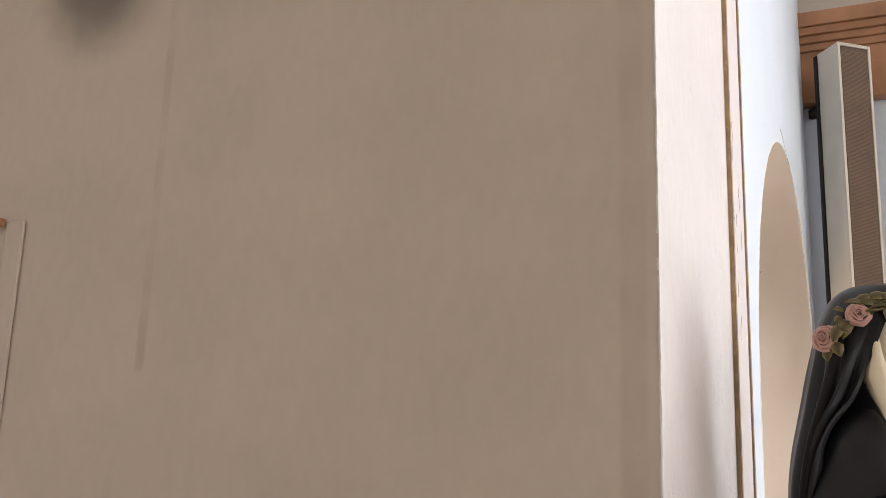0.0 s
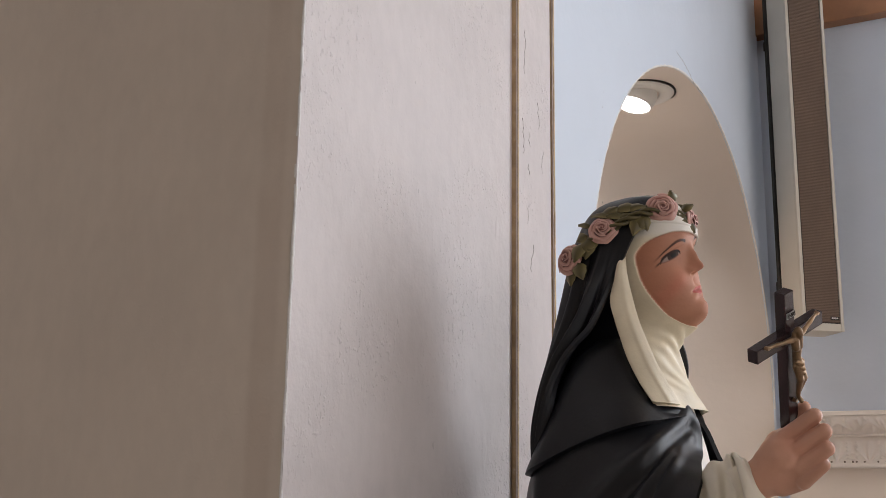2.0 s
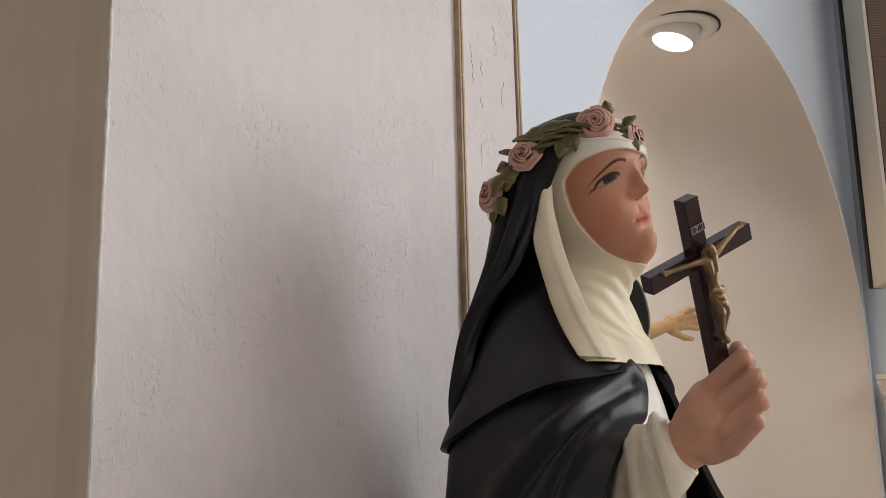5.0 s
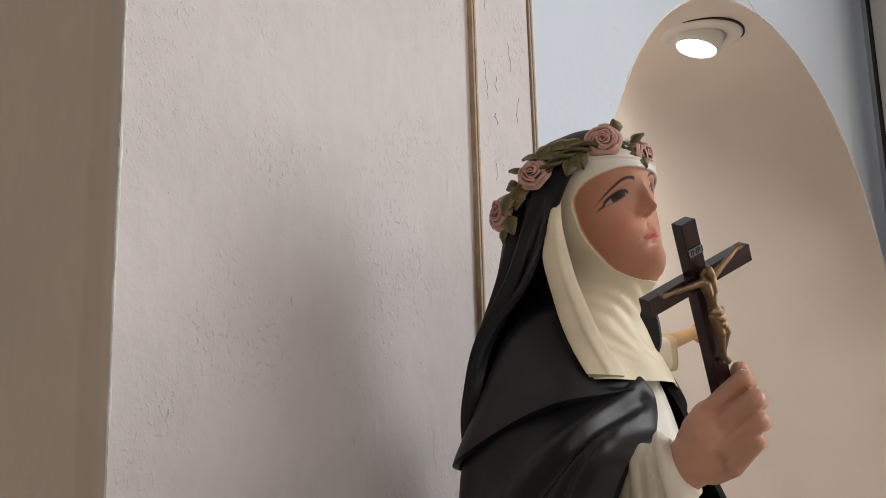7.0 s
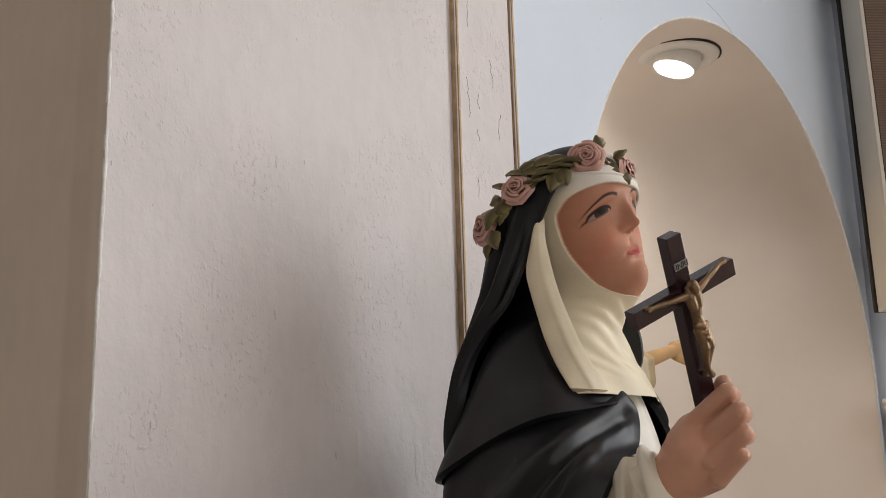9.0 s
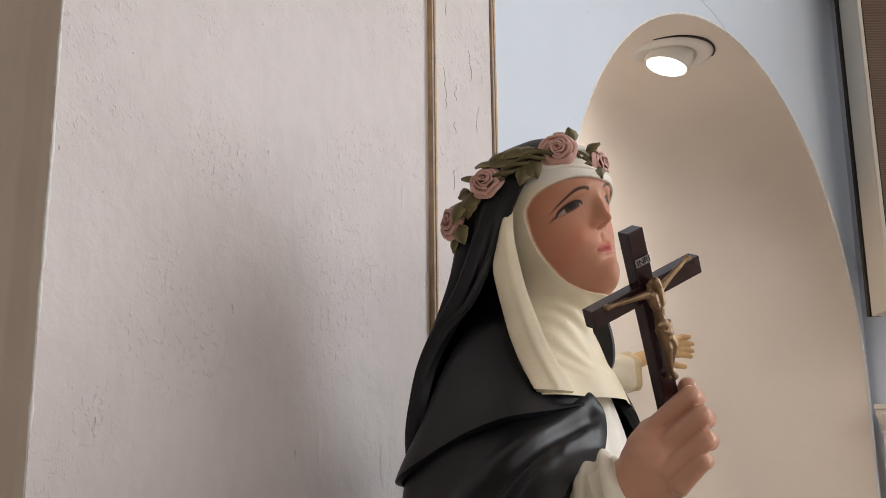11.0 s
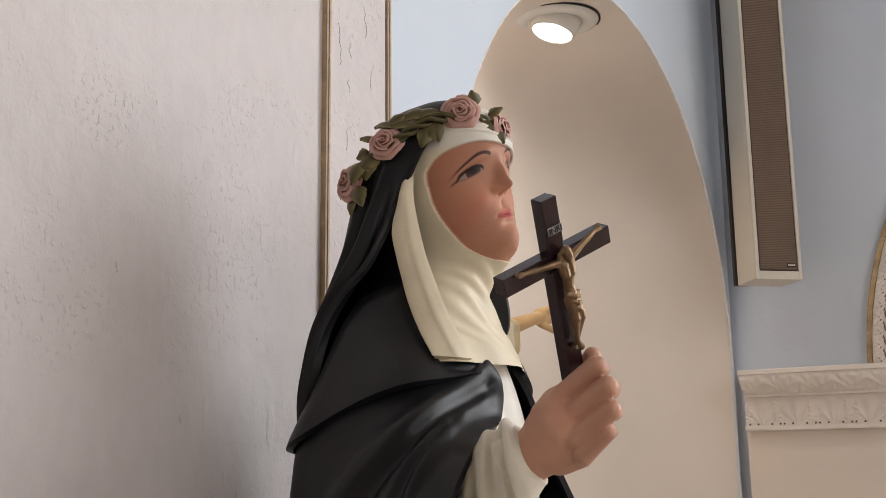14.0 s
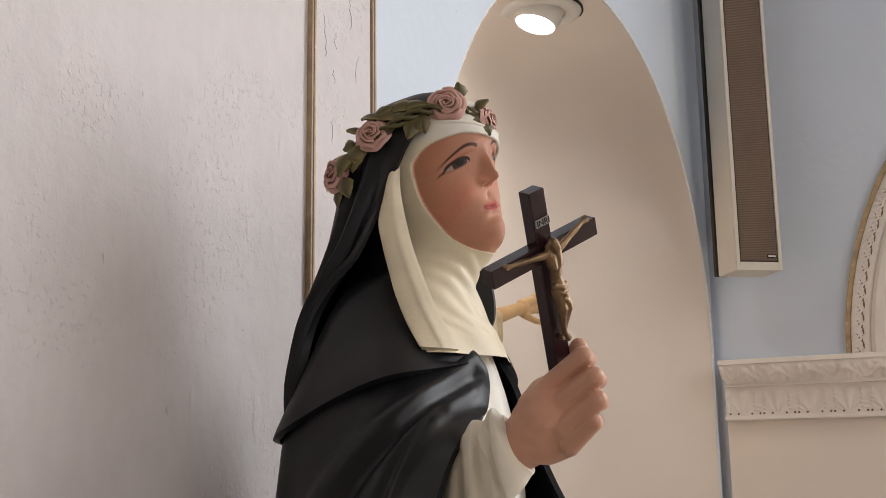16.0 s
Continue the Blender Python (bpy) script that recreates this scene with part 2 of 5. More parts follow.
def panel_wall(name, y0, y1, mat, label, hole=False, n=90, nz=2):
    """A stretch of the niche wall from y0 to y1, solid, following wall_x; with the arched opening if asked."""
    ys = list(np.linspace(y0, y1, n))
    verts, faces = [], []

    def quad(a, b, c, d):
        k = len(verts)
        verts.extend((a, b, c, d))
        faces.append((k, k + 1, k + 2, k + 3))

    thick = 0.006 if hole else 0.0012
    for a, b in zip(ys, ys[1:]):
        xa, xb = wall_x(a), wall_x(b)

        def top(y):
            u = (y - ARCH_Y) / ARCH_W
            return ARCH_Z + ARCH_H * math.sqrt(max(0.0, 1 - u * u))
        mid = (a + b) / 2
        if hole and abs(mid - ARCH_Y) < ARCH_W:
            ta, tb = top(a), top(b)
            for d in (0.0, thick):
                quad((xa - d, a, ta), (xb - d, b, tb), (xb - d, b, CEIL), (xa - d, a, CEIL))
                quad((xa - d, a, 0), (xb - d, b, 0), (xb - d, b, SILL), (xa - d, a, SILL))
            quad((xa, a, ta), (xa - thick, a, ta), (xb - thick, b, tb), (xb, b, tb))
            quad((xa, a, SILL), (xa - thick, a, SILL), (xb - thick, b, SILL), (xb, b, SILL))
        else:
            for d in (0.0, thick):
                quad((xa - d, a, 0), (xb - d, b, 0), (xb - d, b, CEIL), (xa - d, a, CEIL))
    for y, s in ((y0, 1), (y1, 1)):
        x = wall_x(y)
        quad((x, y, 0), (x - thick, y, 0), (x - thick, y, CEIL), (x, y, CEIL))
    if hole:
        for y in (ARCH_Y - ARCH_W, ARCH_Y + ARCH_W):
            x = wall_x(y)
            quad((x, y, SILL), (x - thick, y, SILL), (x - thick, y, ARCH_Z), (x, y, ARCH_Z))
    bm = bmesh.new()
    me = mesh_from(name, verts, faces, [mat])
    bm.from_mesh(me)
    bpy.data.meshes.remove(me)
    bmesh.ops.remove_doubles(bm, verts=bm.verts, dist=1e-5)
    return structure(part(name, bm, mat, smooth=False), label, "wall")


panel_wall("wall_lit", 0.0, 0.4930, M_WHITE, "off-white plaster wall with chips and brush marks", n=12)
structure(boxed("trim", -0.03, 0.0025, 0.5010, 0.6210, 0, CEIL, M_WHITE, 0.002), "off-white flat trim board with cracked paint", "trim")
for name, y in (("trim_edge_1", 0.4970), ("trim_edge_2", 0.6250)):
    edge = structure(boxed(name, -0.03, 0.0045, y - 0.004, y + 0.004, 0, CEIL, M_GOLD, 0.002), "thin gold painted moulding with worn paint", "trim")
    # shade of the moulding put in as two coloured strips
    boxed("brown_band", 0.0040, 0.0054, y - 0.0042, y - 0.0010, 0, CEIL, M_BROWN, 0.0004, edge, "brown band painted as the shaded side of the moulding")
    boxed("groove", 0.0042, 0.0050, y - 0.0009, y + 0.0004, 0, CEIL, M_GROOVE, 0.0, edge, "dark line painted as shade in the groove")
    boxed("gilt_bead", 0.0041, 0.0058, y + 0.0005, y + 0.0040, 0, CEIL, M_GOLD, 0.0006, edge)
panel_wall("wall_niche", 0.6290, END_Y, M_BLUE, "pale blue wall with an arched niche", hole=True, n=160)
# rounded end of the niche wall, returning to the far wall
bm = bmesh.new()
ring = [(wall_x(END_Y) - 0.012 + 0.012 * math.cos(a), END_Y + 0.012 * math.sin(a)) for a in np.linspace(0, math.pi / 2, 8)]
ring += [(-0.12, END_Y + 0.012), (-0.12, END_Y)]
rows = [[bm.verts.new((x, y, z)) for x, y in ring] for z in (0, CEIL)]
for i in range(len(ring) - 1):
    bm.faces.new((rows[0][i], rows[0][i + 1], rows[1][i + 1], rows[1][i]))
structure(part("wall_niche_end", bm, M_BLUE, smooth=True), "rounded pale blue end of the niche wall", "wall")
# worn arris round the niche opening, its caught light put into the pale colour
wear = random.Random(5)
rows = []
for a in np.linspace(-0.55, math.pi + 0.02, 240):
    y = ARCH_Y - (ARCH_W - 0.0005) * (math.cos(a) if a > 0 else 1.0)
    z = ARCH_Z + (ARCH_H - 0.0005) * (math.sin(a) if a > 0 else a * 1.4)
    r = 0.0026 + wear.uniform(-0.0007, 0.0007)
    away = Vector((0, -math.cos(max(a, 0)), math.sin(max(a, 0))))
    rows.append([Vector((wall_x(y) - 0.0018, y, z)) + r * (math.cos(b) * Vector((1, 0, 0)) + math.sin(b) * away) for b in np.linspace(0, 2 * math.pi, 8, endpoint=False)])
bm = bmesh.new()
vs = [[bm.verts.new(c) for c in row] for row in rows]
for a, b in zip(vs, vs[1:]):
    for i in range(8):
        bm.faces.new((a[i], a[(i + 1) % 8], b[(i + 1) % 8], b[i]))
structure(part("niche_arris", bm, M_ARRIS, smooth=True), "worn plaster edge of the niche opening, whitened for the light on it", "trim")
# worn, chipped arris of the pier
wear = random.Random(11)
bm = bmesh.new()
vs, drift = [], 0.0
for z in np.arange(0.0, CEIL, 0.012):
    drift = 0.9 * drift + wear.uniform(-0.0004, 0.0004)
    bite = 0.0026 * math.exp(-((z - 1.822) / 0.014) ** 2) + 0.0012 * math.exp(-((z - 1.79) / 0.01) ** 2)
    r = 0.0017 + wear.uniform(-0.0005, 0.0006)
    vs.append([bm.verts.new((-0.0016 + drift - bite + r * math.cos(b), 0.0008 + bite + r * math.sin(b), z)) for b in np.linspace(0, 2 * math.pi, 7)[:-1]])
for a, b in zip(vs, vs[1:]):
    for i in range(6):
        bm.faces.new((a[i], a[(i + 1) % 6], b[(i + 1) % 6], b[i]))
structure(part("pier_arris", bm, M_ARRIS, smooth=True), "chipped whitish plaster edge of the pier", "trim")
structure(boxed("wall_core", -0.7, -0.6, 0.06, 2.33, 0, CEIL, M_CREAM), "plain wall behind the niche", "wall")

# the hollow of the niche: half-round in plan with a domed top
NW, ND, NZT, NZS, NP = ARCH_W + 0.003, 0.47, 2.461, 1.70, 5.0
prof = [(1.0, SILL), (1.0, 1.3)]
for u in np.linspace(0, 1, 40):
    prof.append(((1 - u ** NP) ** (1 / NP), NZS + u * (NZT - NZS)))
verts = []
nu = 64
for i in range(nu):
    th = math.pi * i / (nu - 1)
    for g, z in prof:
        y = ARCH_Y - NW * g * math.cos(th)
        verts.append((min(wall_x(y), 0) - 0.005 - ND * g * math.sin(th), y, z))
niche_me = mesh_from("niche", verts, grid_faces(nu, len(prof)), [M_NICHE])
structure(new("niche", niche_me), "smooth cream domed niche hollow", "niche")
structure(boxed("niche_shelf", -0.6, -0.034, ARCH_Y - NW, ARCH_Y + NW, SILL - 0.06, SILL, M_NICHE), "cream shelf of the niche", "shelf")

# ---- the saint's statue: one painted plaster mesh ----


def paint_material(name, rough, coat=0.0):
    m = bpy.data.materials.new(name)
    m.use_nodes = True
    nt = m.node_tree
    b = nt.nodes["Principled BSDF"]
    b.inputs["Roughness"].default_value = rough
    b.inputs["Specular IOR Level"].default_value = 0.36
    at = nt.nodes.new("ShaderNodeAttribute")
    at.attribute_name = "paint"
    tc = nt.nodes.new("ShaderNodeTexCoord")
    n1 = nt.nodes.new("ShaderNodeTexNoise")
    n1.inputs["Scale"].default_value, n1.inputs["Detail"].default_value = 22, 6
    n2 = nt.nodes.new("ShaderNodeTexNoise")
    n2.inputs["Scale"].default_value, n2.inputs["Detail"].default_value = 260, 3
    for n in (n1, n2):
        nt.links.new(tc.outputs["Object"], n.inputs["Vector"])
    mr = nt.nodes.new("ShaderNodeMapRange")
    mr.inputs["From Min"].default_value, mr.inputs["From Max"].default_value = 0.3, 0.7
    mr.inputs["To Min"].default_value, mr.inputs["To Max"].default_value = 0.88, 1.08
    nt.links.new(n1.outputs["Fac"], mr.inputs["Value"])
    mul = nt.nodes.new("ShaderNodeVectorMath")
    mul.operation = "MULTIPLY"
    nt.links.new(at.outputs["Color"], mul.inputs[0])
    nt.links.new(mr.outputs["Result"], mul.inputs[1])
    nt.links.new(mul.outputs["Vector"], b.inputs["Base Color"])
    rr = nt.nodes.new("ShaderNodeMapRange")
    rr.inputs["To Min"].default_value, rr.inputs["To Max"].default_value = rough - 0.1, rough + 0.12
    nt.links.new(n1.outputs["Fac"], rr.inputs["Value"])
    glass = nt.nodes.new("ShaderNodeMath")
    glass.operation = "MULTIPLY"
    nt.links.new(rr.outputs["Result"], glass.inputs[0])
    nt.links.new(at.outputs["Alpha"], glass.inputs[1])
    nt.links.new(glass.outputs[0], b.inputs["Roughness"])
    bp = nt.nodes.new("ShaderNodeBump")
    bp.inputs["Strength"].default_value, bp.inputs["Distance"].default_value = 0.12, 0.002
    nt.links.new(n2.outputs["Fac"], bp.inputs["Height"])
    nt.links.new(bp.outputs["Normal"], b.inputs["Normal"])
    return m


M_STATUE = paint_material("painted_plaster", 0.40)

SKIN, CREAM, BLACK, WHITE = np.array((0.51, 0.240, 0.150)), np.array((0.80, 0.71, 0.53)), np.array((0.0075, 0.0079, 0.0105, 1.08)), np.array((0.80, 0.76, 0.68))
ROSE, ROSE_RIM, LEAF = np.array((0.32, 0.138, 0.120)), np.array((0.60, 0.36, 0.30)), np.array((0.125, 0.102, 0.042))


class Sculpt:
    """Gathers painted pieces into one mesh."""

    def __init__(self):
        self.v, self.f, self.c = [], [], []

    def add(self, verts, faces, colours):
        base = len(self.v)
        self.v.extend(map(tuple, verts))
        self.f.extend(tuple(base + i for i in face) for face in faces)
        colours = np.asarray(colours, float)
        if colours.ndim == 1:
            colours = np.repeat(colours[None], len(verts), 0)
        if colours.shape[1] == 3:
            colours = np.c_[colours, np.ones(len(colours))]
        self.c.extend(map(tuple, colours))

    def grid(self, pts, colour, close_u=False, flip=False):
        nu, nv = pts.shape[:2]
        self.add(pts.reshape(-1, 3), grid_faces(nu, nv, 0, close_u, flip), colour if np.ndim(colour) == 1 else np.reshape(colour, (-1, np.shape(colour)[-1])))

    def build(self, name, mat):
        me = bpy.data.meshes.new(name)
        me.from_pydata(self.v, [], self.f)
        attr = me.color_attributes.new("paint", "FLOAT_COLOR", "POINT")
        attr.data.foreach_set("color", np.array(self.c).astype(np.float32).ravel())
        me.materials.append(mat)
        me.polygons.foreach_set("use_smooth", [True] * len(me.polygons))
        me.update()
        return new(name, me)


def smoothstep(a, b, x):
    t = np.clip((x - a) / (b - a), 0, 1)
    return t * t * (3 - 2 * t)


def curve(points, n):
    """A smooth curve through points (Catmull-Rom by chord length), n samples."""
    p = np.array(points, float)
    d = np.r_[0, np.cumsum(np.linalg.norm(np.diff(p, axis=0), axis=1) ** 0.5)]
    return smooth_at(d, p, np.linspace(0, d[-1], n))


def smooth_at(d, p, s):
    """Monotone-ish cubic through the rows p at d, read at s."""
    m = np.gradient(p, d, axis=0) if len(d) > 2 else np.repeat((p[1:] - p[:1]) / (d[1] - d[0]), 2, 0)
    i = np.clip(np.searchsorted(d, s, "right") - 1, 0, len(d) - 2)
    h = (d[i + 1] - d[i])[:, None]
    t = ((s - d[i])[:, None]) / h
    return (2 * t**3 - 3 * t**2 + 1) * p[i] + (t**3 - 2 * t**2 + t) * h * m[i] + (-2 * t**3 + 3 * t**2) * p[i + 1] + (t**3 - t**2) * h * m[i + 1]


def table(z, rows):
    a = np.array(sorted(rows))
    return smooth_at(a[:, 0], a[:, 1:], np.clip(np.asarray(z, float).ravel(), a[0, 0], a[-1, 0]))[:, 0].reshape(np.shape(z))


def ribs_surface(ribs, nu, nv):
    """A surface through rib curves (each a list of points, top to bottom)."""
    cols = np.stack([curve(r, nv) for r in ribs])
    u = np.linspace(0, len(ribs) - 1, nu)
    out = smooth_at(np.arange(len(ribs), dtype=float), cols.reshape(len(ribs), -1), u)
    return out.reshape(nu, nv, 3)


def grid_normals(p, outward_from=None):
    du, dv = np.gradient(p, axis=0), np.gradient(p, axis=1)
    n = np.cross(du, dv)
    n /= np.linalg.norm(n, axis=-1, keepdims=True) + 1e-12
    if outward_from is not None:
        ref = p - np.array(outward_from)
        ref[..., 2] = 0
        if (n * ref).sum(-1).mean() < 0:
            n = -n
    return n


def slab(sc, p, n, thick, colour):
    """A sheet p with normals n and a thickness, closed round its edges."""
    q = p - n * thick
    nu, nv = p.shape[:2]
    sc.grid(p, colour)
    sc.grid(q, colour, flip=True)
    for a, b in ((p[0], q[0]), (p[-1], q[-1]), (p[:, 0], q[:, 0]), (p[:, -1], q[:, -1])):
        mid = (a + b) / 2 + 0.0
        sc.grid(np.stack([a, mid, b]), colour if np.ndim(colour) == 1 else np.asarray(colour).reshape(-1, 3).mean(0))


def fused(pieces, voxel, smooth):
    """Overlapping capsules and balls melted into one smooth skin. Pieces: lists of (centre, radius) joined in a row."""
    bm = bmesh.new()
    for row in pieces:
        for (a, ra), (b, rb) in zip(row, row[1:] or row):
            a, b = Vector(a), Vector(b)
            steps = max(1, int((b - a).length / (0.35 * min(ra, rb))))
            for k in range(steps + 1):
                t = k / steps
                bmesh.ops.create_icosphere(bm, subdivisions=2, radius=ra + (rb - ra) * t, matrix=Matrix.Translation(a.lerp(b, t)))
    me = bpy.data.meshes.new("fused")
    bm.to_mesh(me)
    bm.free()
    ob = new("fused", me)
    re = ob.modifiers.new("skin", "REMESH")
    re.mode, re.voxel_size = "VOXEL", voxel
    sm = ob.modifiers.new("soft", "SMOOTH")
    sm.iterations, sm.factor = smooth, 0.5
    deps = bpy.context.evaluated_depsgraph_get()
    ev = ob.evaluated_get(deps)
    made = ev.to_mesh()
    verts = np.array([v.co[:] for v in made.vertices])
    faces = [tuple(p.vertices) for p in made.polygons]
    ev.to_mesh_clear()
    bpy.data.objects.remove(ob)
    bpy.data.meshes.remove(me)
    return verts, faces


CY = 0.40
saint = Sculpt()


def head_and_wimple(sc):
    zs = np.concatenate([np.linspace(1.842, 1.803, 18, endpoint=False), np.linspace(1.803, 1.682, 200, endpoint=False), np.linspace(1.682, 1.5885, 60)])
    th = np.concatenate([np.linspace(-180, -108, 14, endpoint=False), np.linspace(-108, 108, 250), np.linspace(108, 180, 15)[1:]])
    th = np.radians(th)
    T, Z = np.meshgrid(th, zs, indexing="ij")
    p = table(Z, [(1.842, .235), (1.83, .255), (1.815, .266), (1.80, .2725), (1.785, .2725), (1.775, .2720), (1.764, .2712), (1.751, .2722), (1.741, .2762), (1.731, .2802), (1.72, .2835), (1.712, .2868),
                  (1.705, .2890), (1.6985, .2885), (1.692, .2840), (1.6865, .2760), (1.681, .2665), (1.675, .2585), (1.667, .2530), (1.655, .251), (1.64, .254), (1.62, .262), (1.60, .272), (1.585, .280)])
    w = table(Z, [(1.842, .018), (1.832, .030), (1.82, .041), (1.80, .0495), (1.78, .052), (1.76, .052), (1.74, .050), (1.72, .046), (1.70, .041), (1.69, .040), (1.68, .041), (1.66, .047), (1.64, .058), (1.62, .070), (1.60, .081), (1.585, .088)])
    pinch = table(Z, [(1.842, 0), (1.78, .02), (1.75, .05), (1.72, .18), (1.70, .30), (1.69, .25), (1.67, .1), (1.585, 0)])
    cx = table(Z, [(1.842, .195), (1.70, .19), (1.66, .185), (1.585, .185)])
    C, S = np.cos(T), np.sin(T)
    back = table(Z, [(1.842, -.03), (1.83, -.012), (1.815, .015), (1.80, .038), (1.78, .048), (1.585, .05)])
    front = C > 0
    X = np.where(front, cx + (p - cx) * np.abs(C) ** 0.66, cx - back * np.abs(C))
    Y = w * np.sign(S) * np.abs(S) ** 0.95 * (1 - pinch * np.clip(C, 0, 1) ** 2)
    # the opening of the wimple round the face
    edge = np.array([(.300, 1.7955), (.272, 1.7940), (.256, 1.7870), (.241, 1.7780), (.2345, 1.7710), (.2305, 1.7640), (.2315, 1.750), (.2375, 1.728), (.2475, 1.709), (.258, 1.694), (.270, 1.6845), (.285, 1.6805), (.305, 1.680)])
    dense = curve(edge, 160)
    P = np.stack([X, Z], -1).reshape(-1, 1, 2)
    dist = np.linalg.norm(P - dense[None], axis=2).min(1).reshape(X.shape)
    o = np.argsort(dense[:, 1])
    xb = np.interp(Z, dense[o, 1], dense[o, 0])
    inside = (X > xb) & (Z < 1.7955) & (Z > 1.6802) & front
    sd = np.where(inside, dist, -dist)
    skin = smoothstep(-0.0008, 0.0010, sd)
    face = smoothstep(0.0, 0.006, sd)
    # relief of the face
    a, Z0 = np.abs(Y), Z
    Z = Z0 + 0.64 * (p - X) * front - 0.0060 - 0.30 * Y
    Z = Z - 0.0060 * smoothstep(1.750, 1.768, Z)

    def bump(y0, z0, sy, sz, tilt=0.0):
        return np.exp(-(((a - y0) / sy) ** 2) - ((Z - z0 - tilt * (a - y0)) / sz) ** 2)

    ridge = table(Z, [(1.785, 0), (1.772, .0008), (1.764, .0035), (1.755, .0110), (1.7490, .0160), (1.7450, .0148), (1.7415, .007), (1.7385, .0015), (1.736, 0), (1.70, 0)])
    width = table(Z, [(1.785, .0048), (1.765, .0046), (1.755, .0052), (1.748, .0062), (1.740, .0066), (1.70, .008)])
    D = ridge * np.exp(-((a / width) ** 2))
    D += 0.0038 * bump(.0082, 1.7455, .0034, .0038)
    D -= 0.0025 * bump(.0050, 1.7405, .0025, .0018)
    D -= 0.0062 * bump(.0258, 1.7645, .0115, .0070) - 0.0052 * bump(.0262, 1.7637, .0095, .0052)
    D -= 0.0012 * bump(.0262, 1.7690, .0110, .0012, -0.08)
    D += 0.0022 * bump(.021, 1.7775, .015, .0045, -0.1)
    D += 0.0030 * bump(.027, 1.7420, .012, .0120)
    D += 0.0023 * bump(0, 1.7235, .0100, .0024, 0.06) + 0.0027 * bump(0, 1.7165, .0085, .0028, 0.10)
    D -= 0.0019 * bump(0, 1.7200, .0085, .0010, 0.10) + 0.0012 * bump(.0112, 1.7212, .003, .003)
    D -= 0.0012 * bump(0, 1.7320, .0022, .0035)
    D -= 0.0024 * bump(0, 1.7105, .0110, .0038)
    D += 0.0016 * bump(0, 1.7030, .0110, .0075)
    X = X + D * face
    # cloth thickness and creases
    Zf, Z = Z, Z0
    cloth = 1 - skin
    nx, ny = C, S
    off = 0.0034 * cloth
    neck = smoothstep(1.700, 1.675, Z)
    off = off + neck * (0.0016 * np.sin((Z + 0.35 * Y) * 330 + 4 * np.sin(Y * 38 + 1) + 2 * np.sin(Z * 90)) * np.clip(C, 0, 1) ** 3 * smoothstep(1.60, 1.63, Z))
    off = off + 0.0030 * smoothstep(1.64, 1.60, Z) * np.sin(T * 7 + 60 * Z)
    band = smoothstep(1.800, 1.803, Z)
    off = off + band * 0.0012 * np.sin(Z * 900)
    X, Yw = X + nx * off, CY + Y + ny * off
    # paint
    col = SKIN * skin[..., None] + CREAM * cloth[..., None]
    hood = smoothstep(.004, -.001, X - np.interp(Z, [1.59, 1.62, 1.66, 1.71, 1.74, 1.77], [.246, .231, .211, .200, .205, .214])) * smoothstep(1.775, 1.765, Z) * cloth
    col = col * (1 - hood[..., None]) + BLACK[:3] * hood[..., None]
    white = smoothstep(1.780, 1.792, Z) * cloth
    col = col * (1 - white[..., None]) + WHITE * white[..., None]

    Z = Zf

    def tint(colour, amount):
        nonlocal col
        amount = np.clip(amount, 0, 1)[..., None]
        col = col * (1 - amount) + np.array(colour) * amount

    # sides of the face darkened in the paint, standing in for cheek shade
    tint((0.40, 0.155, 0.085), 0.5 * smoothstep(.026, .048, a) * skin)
    tint((0.60, 0.20, 0.13), 0.55 * bump(.028, 1.7400, .013, .011) * skin)
    tint((0.58, 0.22, 0.15), 0.4 * bump(0, 1.7480, .008, .005) * skin)
    lip = smoothstep(1.15, 0.85, (a / .0112) ** 2 + ((Z - 0.10 * a - 1.7199 + 0.0006 * np.cos(a * 500)) / (.0046 * (1 - 0.45 * (a / .0160) ** 2))) ** 2)
    tint((0.50, 0.11, 0.095), lip * skin * 0.95)
    tint((0.20, 0.04, 0.03), 0.7 * bump(0, 1.7200, .0095, .0007, 0.10) * skin)
    ez = 1.7637 + 0.05 * (a - .0262)
    e = ((a - .0262) / .0100) ** 2
    half = 0.0045 * np.sqrt(np.clip(1 - e, 0, 1))
    eye = smoothstep(-0.0004, 0.0004, half * np.where(Z > ez, 1.0, 0.75) - np.abs(Z - ez))
    tint((0.34, 0.24, 0.20), eye * skin)
    gaze = np.where(Y < 0, .0244, .0250)
    iris = smoothstep(.0066, .0058, np.hypot(a - gaze, Z - ez - 0.0008))
    tint((0.045, 0.019, 0.012), iris * eye * skin)
    tint((0.006, 0.004, 0.003), smoothstep(.0034, .0028, np.hypot(a - gaze, Z - ez - 0.0008)) * eye * skin)
    lash = smoothstep(0.0023, 0.0011, np.abs(Z - ez - half)) * (e < 1.1) + 0.8 * smoothstep(0.0016, 0.0006, np.abs(Z - ez + 0.10 * (a - .036))) * smoothstep(.034, .037, a) * smoothstep(.0415, .038, a)
    tint((0.025, 0.010, 0.008), lash * skin)
    tint((0.25, 0.10, 0.07), 0.6 * smoothstep(0.0010, 0.0003, np.abs(Z - ez + half * 0.75)) * (e < 1) * skin)
    tint((0.30, 0.12, 0.08), 0.6 * bump(.0262, 1.7700, .0100, .0009, -0.12) * skin)
    bz = 1.7770 + 0.0060 * np.cos(np.clip((a - .0235) / .016, -1, 1) * 1.5708) - 0.0040 - 0.12 * np.clip(a - .024, 0, 1)
    brow = smoothstep(0.0022, 0.0010, np.abs(Z - bz)) * smoothstep(.0085, .0115, a) * smoothstep(.0430, .0345, a)
    tint((0.040, 0.012, 0.008), 0.95 * brow * skin)
    Z = Z0
